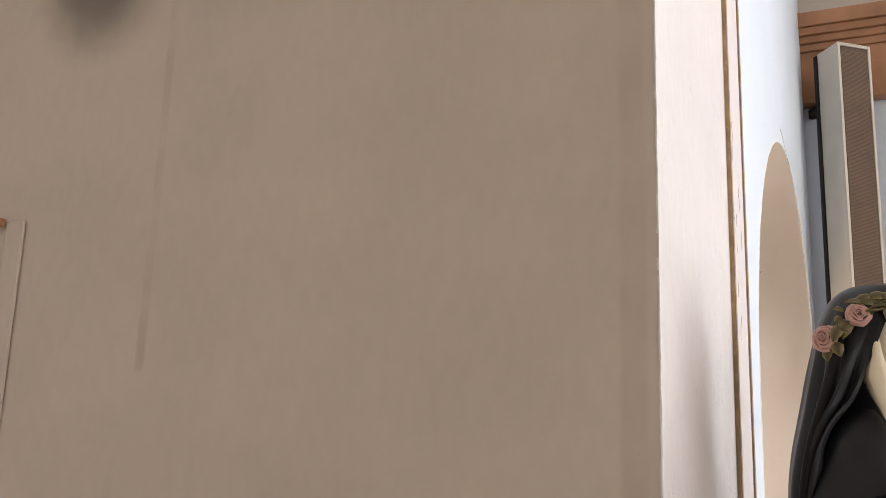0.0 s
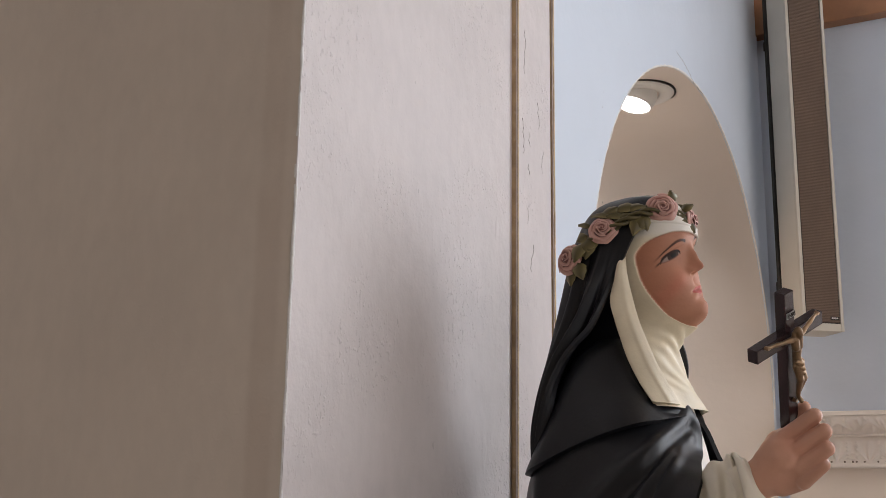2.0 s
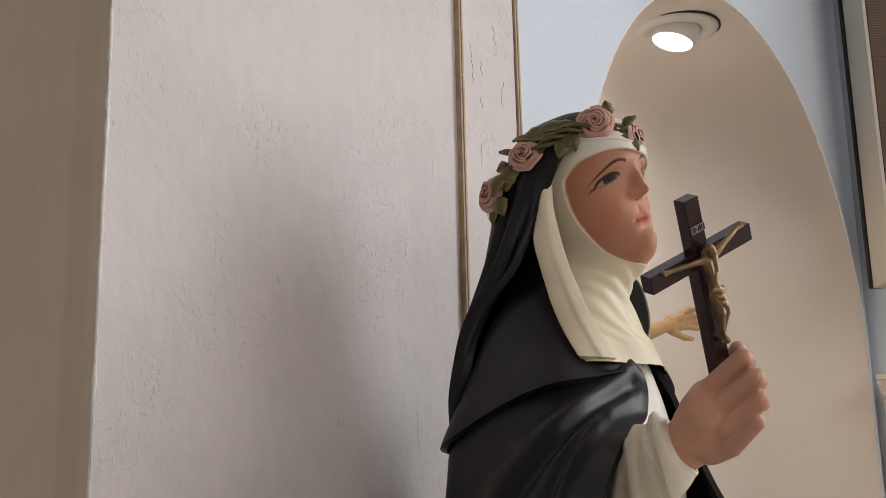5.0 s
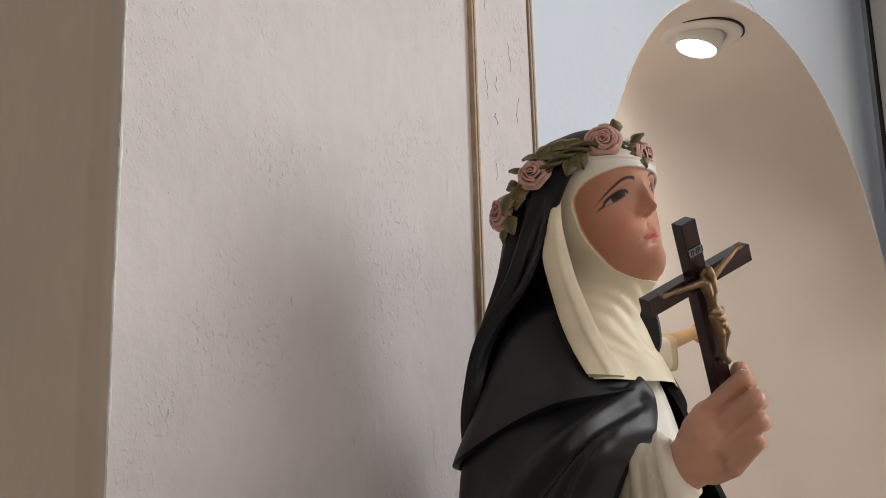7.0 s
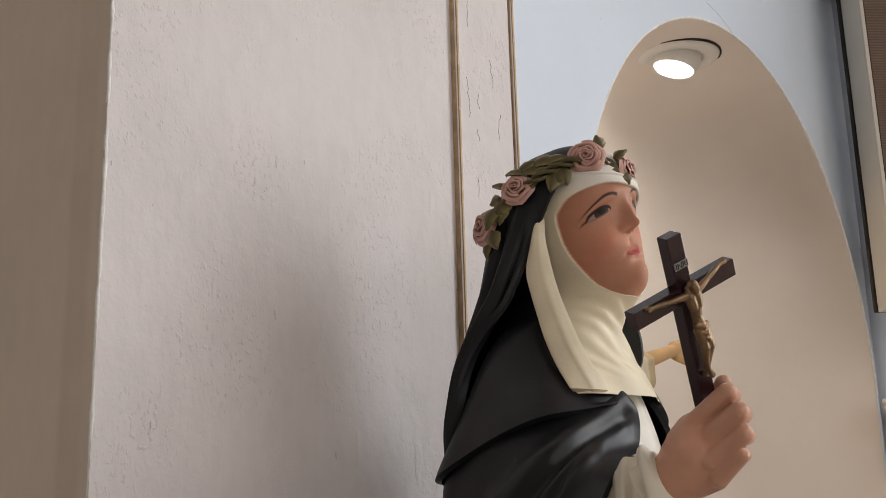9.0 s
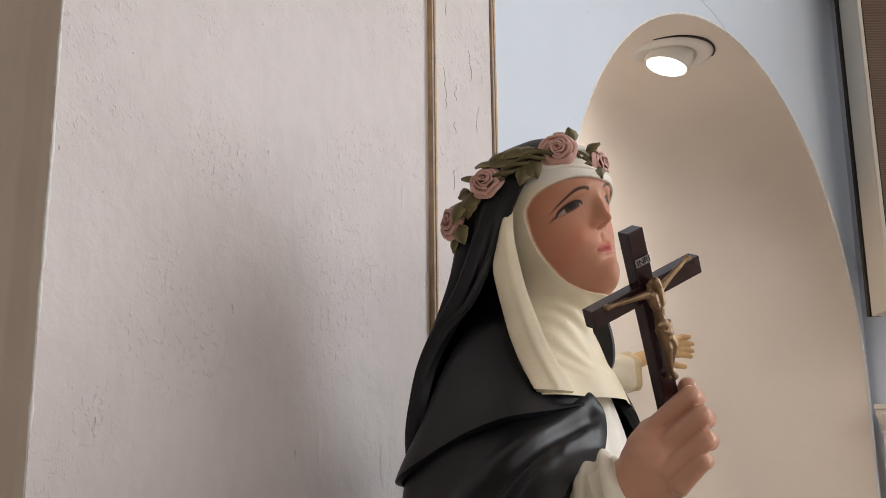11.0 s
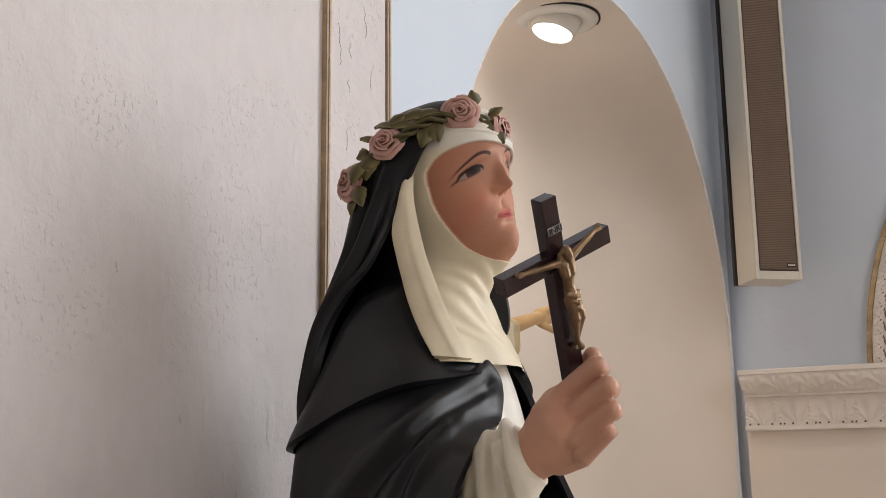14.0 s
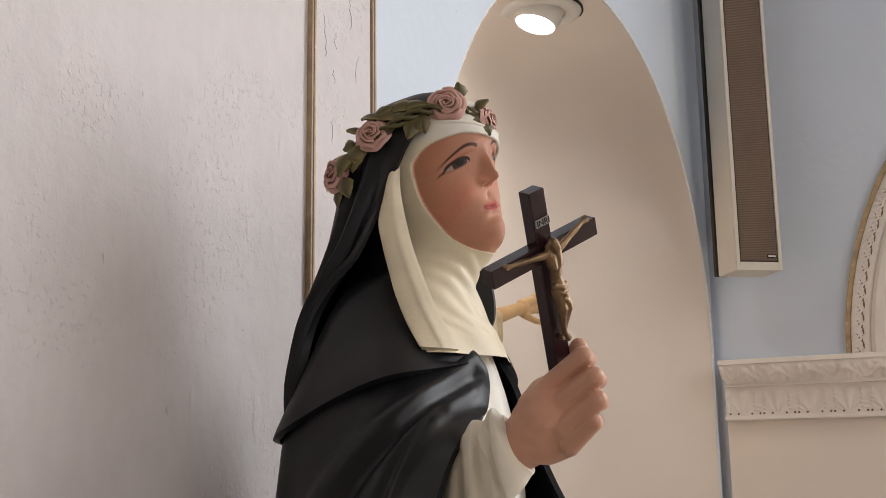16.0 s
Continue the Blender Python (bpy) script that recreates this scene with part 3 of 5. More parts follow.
    turn = radians(-12) * smoothstep(1.655, 1.700, Z)
    dx, dy = (X - .20) * (1 + 0.05 * smoothstep(1.655, 1.70, Z)), Yw - CY
    X, Yw = .20 + dx * np.cos(turn) - dy * np.sin(turn), CY + 0.012 * smoothstep(1.655, 1.70, Z) + dx * np.sin(turn) + dy * np.cos(turn)
    gloss = 1 + 0.35 * skin - 0.1 * np.clip(eye * skin, 0, 1)
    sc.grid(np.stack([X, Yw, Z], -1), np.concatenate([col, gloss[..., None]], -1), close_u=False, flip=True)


head_and_wimple(saint)


def mirror(rib):
    return [(x, 2 * CY - y, z) for x, y, z in rib]


def veil(sc):
    """Black veil: close round the head, then swept back over the shoulders in long folds."""
    edge = [(.2505, .399, 1.8375), (.247, .374, 1.828), (.2345, .3535, 1.806), (.222, .345, 1.783), (.211, .341, 1.757), (.202, .339, 1.737), (.193, .336, 1.715), (.186, .332, 1.697), (.176, .327, 1.677), (.159, .318, 1.657),
            (.144, .312, 1.634), (.133, .308, 1.607), (.126, .306, 1.58), (.120, .308, 1.55), (.118, .318, 1.51), (.118, .322, 1.47)]
    side = [(.238, .3995, 1.8445), (.222, .372, 1.837), (.202, .350, 1.815), (.187, .341, 1.780), (.177, .338, 1.745), (.168, .336, 1.715), (.159, .334, 1.690), (.149, .328, 1.668), (.138, .322, 1.645), (.130, .316, 1.62),
            (.124, .313, 1.59), (.118, .314, 1.56), (.114, .324, 1.51), (.114, .328, 1.47)]
    corner = [(.226, .3998, 1.8470), (.200, .384, 1.842), (.168, .370, 1.826), (.150, .358, 1.782), (.142, .356, 1.745), (.136, .355, 1.712), (.130, .352, 1.684), (.124, .345, 1.655), (.117, .338, 1.625), (.110, .332, 1.59),
              (.106, .331, 1.56), (.105, .338, 1.51), (.106, .341, 1.47)]
    middle = [(.222, .400, 1.8475), (.196, .400, 1.8465), (.174, .400, 1.8420), (.150, .400, 1.826), (.131, .400, 1.790), (.119, .400, 1.743), (.112, .400, 1.712), (.106, .400, 1.684), (.098, .400, 1.65), (.091, .400, 1.62),
              (.086, .400, 1.59), (.083, .400, 1.56), (.084, .400, 1.51), (.086, .400, 1.47)]
    far_corner = [(.226, .4002, 1.8470), (.200, .416, 1.841), (.170, .432, 1.822), (.147, .440, 1.782), (.140, .442, 1.745), (.136, .442, 1.705), (.130, .441, 1.665), (.125, .439, 1.630), (.122, .436, 1.590)]
    far_side = [(.238, .4005, 1.8445), (.221, .428, 1.837), (.199, .450, 1.815), (.179, .460, 1.775), (.170, .464, 1.740), (.165, .465, 1.705), (.160, .462, 1.670), (.157, .457, 1.640), (.154, .453, 1.600)]
    far_edge = [(.2505, .401, 1.8375), (.247, .426, 1.828), (.2335, .4465, 1.806), (.219, .455, 1.775), (.212, .459, 1.740), (.222, .461, 1.705), (.241, .462, 1.675), (.247, .464, 1.645), (.243, .466, 1.625), (.230, .468, 1.613)]
    nu, nv = 260, 160
    p = ribs_surface([edge, side, corner, middle, far_corner, far_side, far_edge], nu, nv)
    n = grid_normals(p, (.2, .4, 0))
    u = np.linspace(0, 6, nu)[:, None]
    v = np.linspace(0, 1, nv)[None]
    grow = smoothstep(0.16, 0.50, v) * smoothstep(1.0, 0.86, v)
    fold = np.zeros((nu, nv))
    for at, drift, width, high in ((.16, 0, .13, .0045), (.52, .05, .13, -.0065), (.92, .10, .15, .0075), (1.30, .10, .10, -.0070), (1.62, .12, .13, .0065), (1.98, .10, .11, -.0055), (2.34, .05, .15, .005)):
        fold = fold + high * np.exp(-(((u - at - drift * v) / width) ** 2))
    fold = fold + 0.004 * np.sin(u * 6.5) * smoothstep(2.6, 3.2, u)
    p = p + n * (fold * grow)[..., None]
    slab(sc, p, n, 0.004, BLACK)


veil(saint)


def flap(sc):
    outer = curve([(.2030, .350, 1.782), (.2045, .3455, 1.760), (.2025, .3410, 1.737), (.1975, .3380, 1.710), (.2040, .3350, 1.685), (.2110, .3330, 1.664), (.2190, .3300, 1.643), (.2325, .3260, 1.617), (.2490, .3210, 1.5930)], 90)
    inner = curve([(.2075, .352, 1.782), (.2130, .3490, 1.760), (.2170, .3450, 1.737), (.2230, .3440, 1.710), (.2300, .3440, 1.684), (.2400, .3440, 1.658), (.2510, .3445, 1.632), (.2630, .3470, 1.609), (.2715, .3500, 1.5915)], 90)
    s = np.linspace(0, 1, 26)[:, None, None]
    p = outer[None] * (1 - s) + inner[None] * s
    v = np.linspace(0, 1, 90)[None]
    bulge = 0.006 * np.sin(np.pi * s[..., 0]) ** 0.6 + 0.0025 * np.exp(-(((s[..., 0] - 0.75) / .12) ** 2)) * v
    p[..., 1] -= (bulge + 0.004) * smoothstep(0.0, 0.22, v)
    n = grid_normals(p)
    if n[..., 1].mean() > 0:
        n = -n
    slab(sc, p, n, 0.005, CREAM)


flap(saint)

M0 = [(.200, .376, 1.640), (.216, .379, 1.618), (.246, .380, 1.602), (.281, .378, 1.575), (.290, .362, 1.542), (.303, .310, 1.528), (.317, .258, 1.512), (.3155, .236, 1.485), (.312, .228, 1.46), (.305, .230, 1.40), (.30, .24, 1.1), (.30, .25, .93)]
M1 = [(.198, .364, 1.667), (.205, .351, 1.652), (.215, .340, 1.628), (.227, .327, 1.605), (.237, .308, 1.582), (.245, .287, 1.555), (.252, .267, 1.525), (.256, .255, 1.50), (.258, .247, 1.48), (.258, .243, 1.46), (.255, .242, 1.40), (.25, .25, 1.1), (.25, .25, .93)]
M2 = [(.172, .362, 1.662), (.168, .343, 1.650), (.166, .326, 1.630), (.165, .311, 1.604), (.164, .300, 1.577), (.163, .291, 1.550), (.161, .284, 1.523), (.159, .279, 1.50), (.157, .276, 1.48), (.155, .274, 1.46), (.150, .272, 1.40), (.14, .265, 1.1), (.14, .26, .93)]
M3 = [(.150, .376, 1.646), (.142, .358, 1.632), (.136, .344, 1.608), (.130, .334, 1.582), (.123, .325, 1.555), (.116, .317, 1.532), (.110, .311, 1.512), (.108, .309, 1.49), (.107, .308, 1.475), (.106, .307, 1.46), (.100, .306, 1.40), (.085, .31, 1.1), (.07, .32, .93)]
M4 = [(.125, .400, 1.635), (.112, .400, 1.617), (.102, .400, 1.594), (.094, .400, 1.570), (.088, .400, 1.55), (.083, .400, 1.53), (.079, .400, 1.51), (.076, .400, 1.49), (.074, .400, 1.475), (.072, .400, 1.46), (.068, .400, 1.40), (.06, .40, 1.1), (.05, .40, .93)]
M7 = [(.215, .463, 1.665), (.222, .478, 1.635), (.230, .488, 1.60), (.238, .494, 1.57), (.245, .498, 1.545), (.252, .500, 1.52), (.256, .503, 1.50), (.260, .505, 1.48), (.264, .506, 1.46), (.27, .508, 1.40), (.28, .51, 1.1), (.28, .52, .93)]
M8 = [(.212, .446, 1.640), (.230, .449, 1.62), (.252, .454, 1.60), (.272, .455, 1.57), (.283, .453, 1.545), (.295, .452, 1.52), (.304, .451, 1.50), (.315, .450, 1.48), (.326, .450, 1.46), (.35, .450, 1.40), (.36, .45, 1.1), (.36, .45, .93)]
MANTLE = [M0, M1, M2, M3, M4, mirror(M3), mirror(M2), M7, M8]


def mantle(sc):
    nu, nv = 240, 200
    p = ribs_surface(MANTLE, nu, nv)
    n = grid_normals(p, (.2, .4, 0))
    u = np.linspace(0, 8, nu)[:, None] * np.ones((1, nv))
    z = p[..., 2]

    def ridge(points, width, height):
        """A fold along points given in (u, z)."""
        line = curve([(a, b * 12) for a, b in points], 60)
        d = np.min(np.hypot(u[..., None] - line[:, 0], z[..., None] * 12 - line[:, 1]), axis=-1)
        return height * np.exp(-((d / width) ** 2))

    off = ridge([(.15, 1.585), (.75, 1.545), (1.35, 1.505), (1.8, 1.45)], .15, .009)
    off += ridge([(.25, 1.555), (.75, 1.515), (1.2, 1.465), (1.5, 1.40)], .12, .007)
    off += ridge([(.45, 1.525), (.85, 1.48), (1.05, 1.42)], .11, .006)
    off -= ridge([(.2, 1.568), (.75, 1.528), (1.30, 1.485), (1.6, 1.43)], .09, .006)
    off -= ridge([(.45, 1.535), (.8, 1.497), (1.1, 1.44)], .07, .005)
    off += 0.004 * np.sin(u * 5.0 + 2 * np.sin(z * 14)) * smoothstep(1.56, 1.45, z) * smoothstep(2.0, 2.8, u)
    p = p + n * off[..., None]
    slab(sc, p, n, 0.005, BLACK)
    # the shoulder cape lying over it, with a rolled lower edge
    nu, nv = 200, 70
    full = ribs_surface(MANTLE, 240, 400)[9:-8]
    nu = full.shape[0]
    n = grid_normals(full, (.2, .4, 0))
    full = full + n * 0.0065
    u = np.linspace(0, 8, 240)[9:-8]
    low = np.interp(u, [0, .25, .55, 1.0, 1.6, 2.0, 2.6, 3.0, 4.0, 5, 6.5, 8], [1.584, 1.580, 1.575, 1.567, 1.552, 1.540, 1.521, 1.515, 1.515, 1.515, 1.54, 1.60])
    low = np.convolve(np.pad(low, 6, "edge"), np.ones(13) / 13, "valid")
    cape = np.zeros((nu, nv, 3))
    for i in range(nu):
        zz = full[i, :, 2]
        s = np.linspace(0, 1, nv)
        start = min(zz[0], 1.594 + 0.075 * float(smoothstep(.40, 1.15, u[i])))
        want = start + (low[i] - start) * s
        for k in range(3):
            cape[i, :, k] = np.interp(-want, -zz, full[i, :, k])
    v = np.linspace(0, 1, nv)[None]
    n = grid_normals(cape, (.2, .4, 0))
    lift = 0.0015 * smoothstep(.55, 1.0, v) + 0.0022 * np.sin(u[:, None] * 4.2 + 1.0 + v * 2) * smoothstep(.2, .9, v)
    lift = lift + 0.0035 * np.exp(-(((u[:, None] - .35) / .35) ** 2)) * smoothstep(.7, 1.0, v)
    cape = cape + n * lift[..., None]
    slab(sc, cape, n, 0.0065, BLACK)


mantle(saint)


def habit(sc):
    """The white habit that shows between the edges of the mantle, down to the hem."""
    rings = []
    for z, x0, x1, w in [(1.63, .15, .245, .045), (1.60, .14, .262, .06), (1.57, .13, .272, .075), (1.54, .12, .280, .085), (1.50, .12, .287, .092), (1.45, .12, .292, .095), (1.2, .11, .30, .10), (.90, .10, .31, .115)]:
        th = np.linspace(-math.pi, math.pi, 72)
        rings.append(np.stack([(x0 + x1) / 2 + (x1 - x0) / 2 * np.cos(th), CY + w * np.sin(th), np.full(72, z)], 1))
    p = smooth_at(np.linspace(0, 1, len(rings)), np.array(rings).reshape(len(rings), -1), np.linspace(0, 1, 60)).reshape(60, 72, 3).swapaxes(0, 1)
    n = grid_normals(p, (.2, .4, 0))
    th = np.linspace(-math.pi, math.pi, 72)[:, None]
    p = p + n * (0.003 * np.sin(th * 14) * np.ones((1, 60)))[..., None]
    sc.grid(p, WHITE)


habit(saint)


def sleeve(sc):
    """Wide cream sleeve in hanging pleats; each ring has a top, a bottom and a half depth."""
    rings = np.array([
        (.2860, .2907, 1.5094, .2781, .2869, 1.4271, .026),
        (.3028, .2799, 1.5186, .2977, .2775, 1.4389, .029),
        (.3131, .2738, 1.5181, .3120, .2732, 1.4478, .0225),
        (.3233, .2698, 1.5275, .3243, .2703, 1.4523, .0345),
        (.3370, .2631, 1.5271, .3383, .2637, 1.4598, .0245),
        (.3433, .2595, 1.5342, .3478, .2617, 1.4632, .0345),
        (.3521, .2548, 1.5262, .3571, .2572, 1.4675, .0255),
        (.3495, .2492, 1.5340, .3618, .2551, 1.4696, .0345),
        (.3550, .2440, 1.5353, .3724, .2524, 1.4773, .0305),
        (.3610, .2436, 1.5297, .3798, .2526, 1.4868, .0240)])
    n = 110
    rows = smooth_at(np.linspace(0, 1, len(rings)), rings, np.linspace(0, 1, n))
    th = np.linspace(0, 2 * math.pi, 96, endpoint=False)
    grid, axis = [], []
    for k in range(n):
        top, low, deep = rows[k, :3], rows[k, 3:6], rows[k, 6]
        t = k / (n - 1)
        wob = 1 + (0.022 * np.sin(th * 3 + 5 * t) + 0.012 * np.sin(th * 7 - 9 * t)) * (1 - t)
        away = np.array((-.434 + .16 * t, .901 + .07 * t, 0.0))
        grid.append((top + low) / 2 + (wob * np.sin(th))[:, None] * (top - low) / 2 + (wob * np.cos(th))[:, None] * away * deep)
    # turned-in mouth of the cuff
    mid = grid[-1].mean(0)
    out = np.array((.80, .386, .46))
    for scale, shift in ((0.985, .0018), (0.95, .0026), (0.91, .0020), (0.88, -.002), (0.84, -.02)):
        grid.append(mid + (grid[n - 1] - mid) * scale + out * shift)
    sc.grid(np.stack(grid, 1), CREAM * 0.4 + WHITE * 0.6, close_u=True)


sleeve(saint)


def grip(sc):
    wrist, palm = (.3735, .2450, 1.5075), (.400, .236, 1.530)
    pieces = [
        [(wrist, .0195), ((.386, .2420, 1.5150), .0215), (palm, .0225), ((.4120, .2375, 1.535), .0172)],
        [((.398, .241, 1.542), .0150), ((.411, .2360, 1.549), .0112)],
        [((.396, .240, 1.516), .0170), ((.412, .2370, 1.518), .0130)],
        [((.398, .2400, 1.508), .0150), ((.416, .2370, 1.5075), .0085)],
    ]
    for mcp, pip, dip, r in [
        ((.4050, .2300, 1.5480), (.4335, .2262, 1.5670), (.4280, .2480, 1.5670), .0075),
        ((.4110, .2285, 1.5335), (.4415, .2242, 1.5525), (.4350, .2480, 1.5525), .0078),
        ((.4165, .2285, 1.5200), (.4430, .2250, 1.5370), (.4360, .2480, 1.5370), .0075),
        ((.4200, .2305, 1.5075), (.4385, .2280, 1.5225), (.4320, .2490, 1.5235), .0066),
    ]:
        pieces.append([(mcp, r * 1.15), (tuple(np.add(mcp, pip) / 2), r * 1.07), (pip, r * 1.02), (dip, r * 0.9)])
    pieces.append([((.393, .250, 1.540), .0115), ((.406, .2580, 1.558), .0082), ((.4195, .2530, 1.5770), .0068)])
    verts, faces = fused(pieces, 0.0009, 4)
    # the back of the hand is smoother than the fingers
    pairs = np.array([(f[k], f[(k + 1) % len(f)]) for f in faces for k in range(len(f))])
    count = np.bincount(pairs[:, 0], minlength=len(verts)).astype(float)[:, None]
    weight = 0.6 * smoothstep(.420, .402, verts[:, 0])[:, None]
    for _ in range(40):
        total = np.stack([np.bincount(pairs[:, 0], verts[pairs[:, 1], k], len(verts)) for k in range(3)], 1)
        verts = verts + weight * (total / np.maximum(count, 1) - verts)
    col = np.repeat(np.array((0.60, 0.325, 0.225))[None], len(verts), 0)
    # a redder tone at the knuckles
    for k in ((.429, .228, 1.5605), (.437, .226, 1.547), (.4385, .227, 1.5325), (.4335, .23, 1.5185), (.411, .222, 1.551), (.416, .218, 1.5385)):
        amount = 0.22 * np.exp(-((np.linalg.norm(verts - np.array(k), axis=1) / .010) ** 2))[:, None]
        col = col * (1 - amount) + np.array((0.55, 0.20, 0.13)) * amount
    sc.add(verts, faces, col)


grip(saint)


def basis(normal, turn=0.0):
    n = Vector(normal).normalized()
    a = n.orthogonal().normalized()
    a = Matrix.Rotation(turn, 3, n) @ a
    return np.array(a), np.array(n.cross(a)), np.array(n)


def rose(sc, centre, normal, r, turn=0.0, seed=0):
    rng = random.Random(seed)
    ax, ay, an = basis(normal, turn)
    c = np.array(centre)
    # a ball of petals underneath
    th, ph = np.meshgrid(np.linspace(0, 2 * math.pi, 24), np.linspace(0, math.pi, 12), indexing="ij")
    ball = c + 0.62 * r * (np.sin(ph)[..., None] * (np.cos(th)[..., None] * ax + np.sin(th)[..., None] * ay) + 0.8 * np.cos(ph)[..., None] * an)
    sc.grid(ball, ROSE * 0.9)
    layers = [(0.16, 2, 0.62, 0.10), (0.34, 3, 0.58, 0.16), (0.56, 4, 0.50, 0.24), (0.80, 5, 0.34, 0.34), (1.0, 5, 0.12, 0.44)]
    for k, (rad, count, high, out) in enumerate(layers):
        start = rng.uniform(0, 6)
        for i in range(count):
            mid = start + 2 * math.pi * i / count
            span = 2 * math.pi / count * (0.72 if count > 2 else 0.62)
            s, v = np.meshgrid(np.linspace(-1, 1, 13), np.linspace(0, 1, 9), indexing="ij")
            ang = mid + span * s
            lip = 1 - 0.28 * s ** 2
            lean = rng.uniform(-.06, .06)
            rr = r * (rad * (0.78 + 0.22 * v - 0.18 * v * (1 - v)) + out * 0.42 * v ** 5 + 0.07 * s + lean + 0.035 * v ** 3 * np.sin(5.0 * s + start * 5 + i))
            hh = r * ((high + 0.16 + lean) * v * lip + 0.05 - 0.26 * v ** 6 * (0.6 + rad) - 0.30 * (1 - v) * rad + 0.06 * v ** 3 * np.sin(4.0 * s + start * 7 + i * 2.3))
            p = c + rr[..., None] * (np.cos(ang)[..., None] * ax + np.sin(ang)[..., None] * ay) + hh[..., None] * an
            # highlights painted on the petal rims, shade on the inner petals
            rim = smoothstep(.55, 1.0, v)[..., None]
            n = grid_normals(p)
            slab(sc, p, n, r * 0.05, ROSE * (0.75 + 0.1 * k) * (1 - rim) + ROSE_RIM * rim)


def leaf(sc, base, tip, up, width, curl=0.25):
    b, t, u = np.array(base), np.array(tip), np.array(up, float)
    d = t - b
    length = np.linalg.norm(d)
    d = d / length
    u = u - d * (u @ d)
    u /= np.linalg.norm(u)
    s = np.cross(d, u)
    a, v = np.meshgrid(np.linspace(-1, 1, 9), np.linspace(0, 1, 15), indexing="ij")
    half = width * np.sin(np.pi * np.clip(v, 0, 1) ** 0.75) ** 0.8 * (1 + 0.06 * np.sin(v * 22) * np.abs(a))
    p = b + (v * length)[..., None] * d + (a * half)[..., None] * s + (curl * length * (np.sin(v * math.pi) * 0.5 - 0.35 * v ** 2) - 0.35 * width * np.abs(a) ** 1.5 + 0.04 * width * np.cos(v * 40) * np.abs(a))[..., None] * u
    tone = np.clip(np.abs(a) * 0.9 + 0.1, 0, 1)[..., None]
    slab(sc, p, grid_normals(p), 0.0016, LEAF * (0.70 + 0.85 * tone ** 2) + np.array((.05, .04, .015)) * tone ** 4)


def wreath(sc):
    # the stem ring lies on the veil, higher at the brow than at the back
    ring = [(.268, .400, 1.812), (.258, .372, 1.818), (.232, .350, 1.812), (.200, .338, 1.795), (.168, .340, 1.780), (.142, .362, 1.772), (.130, .400, 1.770), (.142, .438, 1.772), (.168, .460, 1.780), (.200, .462, 1.795), (.232, .450, 1.812), (.258, .428, 1.818), (.268, .400, 1.812)]
    c = curve(ring, 120)
    for phase in (0, 2.1, 4.2):
        t = np.linspace(0, 1, 120)
        n = c - np.array((.2, .4, 1.74))
        n /= np.linalg.norm(n, axis=1, keepdims=True)
        tang = np.gradient(c, axis=0)
        tang /= np.linalg.norm(tang, axis=1, keepdims=True)
        b = np.cross(tang, n)
        axis = c + 0.0035 * (np.cos(t * 60 + phase)[:, None] * n + np.sin(t * 60 + phase)[:, None] * b)
        th = np.linspace(0, 2 * math.pi, 8, endpoint=False)
        sc.grid(axis[None] + 0.0022 * (np.cos(th)[:, None, None] * n[None] + np.sin(th)[:, None, None] * b[None]), LEAF * 0.8, close_u=True)
    rose(sc, (.2510, .3670, 1.8195), (.48, -.86, .15), .0152, .4, 1)
    rose(sc, (.1890, .3370, 1.7935), (.20, -.93, .25), .0142, 1.4, 2)
    rose(sc, (.1440, .3440, 1.7640), (-.40, -.88, .15), .0152, 2.2, 3)
    rose(sc, (.2735, .405, 1.8110), (.95, .10, .10), .0130, .9, 4)
    rose(sc, (.240, .440, 1.822), (.5, .8, .3), .0165, .2, 5)
    rose(sc, (.170, .468, 1.785), (-.1, .95, .2), .0165, .6, 6)
    up = (.3, -.8, .5)
    for base, tip, width, u in [
        ((.228, .352, 1.808), (.2260, .3385, 1.7870), .0085, (.4, -.9, .1)), ((.232, .352, 1.812), (.2400, .3480, 1.7920), .0075, (.5, -.8, .2)),
        ((.226, .352, 1.822), (.1970, .345, 1.8190), .0075, up), ((.215, .350, 1.812), (.1900, .338, 1.8120), .0070, up),
        ((.205, .345, 1.822), (.178, .345, 1.8080), .0065, up), ((.180, .338, 1.788), (.1600, .330, 1.7640), .0085, (0, -1, .1)),
        ((.170, .336, 1.790), (.1580, .333, 1.7840), .0080, (-.1, -.9, .3)), ((.165, .334, 1.780), (.1560, .326, 1.7580), .0080, (0, -1, .1)),
        ((.158, .336, 1.758), (.1650, .331, 1.7380), .0085, (.1, -1, .1)), ((.148, .345, 1.752), (.1450, .340, 1.7330), .0075, (-.3, -.9, .1)),
        ((.262, .378, 1.828), (.262, .372, 1.8420), .0075, (.6, -.6, .3)), ((.266, .385, 1.816), (.2760, .388, 1.8060), .0080, (.8, -.5, .2)),
        ((.268, .390, 1.822), (.2800, .395, 1.8300), .0070, (.6, -.3, .7)), ((.276, .395, 1.808), (.2820, .398, 1.7950), .0070, (.9, -.3, .1)),
        ((.172, .345, 1.803), (.158, .340, 1.8060), .0070, (-.1, -.6, .7)), ((.245, .43, 1.83), (.262, .425, 1.838), .007, (.5, .3, .6)),
        ((.176, .338, 1.790), (.168, .331, 1.7620), .0100, (.1, -1, .1)), ((.212, .349, 1.818), (.238, .3520, 1.8230), .0060, (.2, -.8, .5)), ((.200, .345, 1.806), (.2240, .3460, 1.8120), .0055, (.2, -.9, .3)),
        ((.196, .342, 1.812), (.172, .343, 1.8160), .0070, (0, -.6, .8)), ((.236, .351, 1.808), (.2290, .3430, 1.7920), .0090, (.4, -.9, .1)),
    ]:
        leaf(sc, base, tip, u, width)


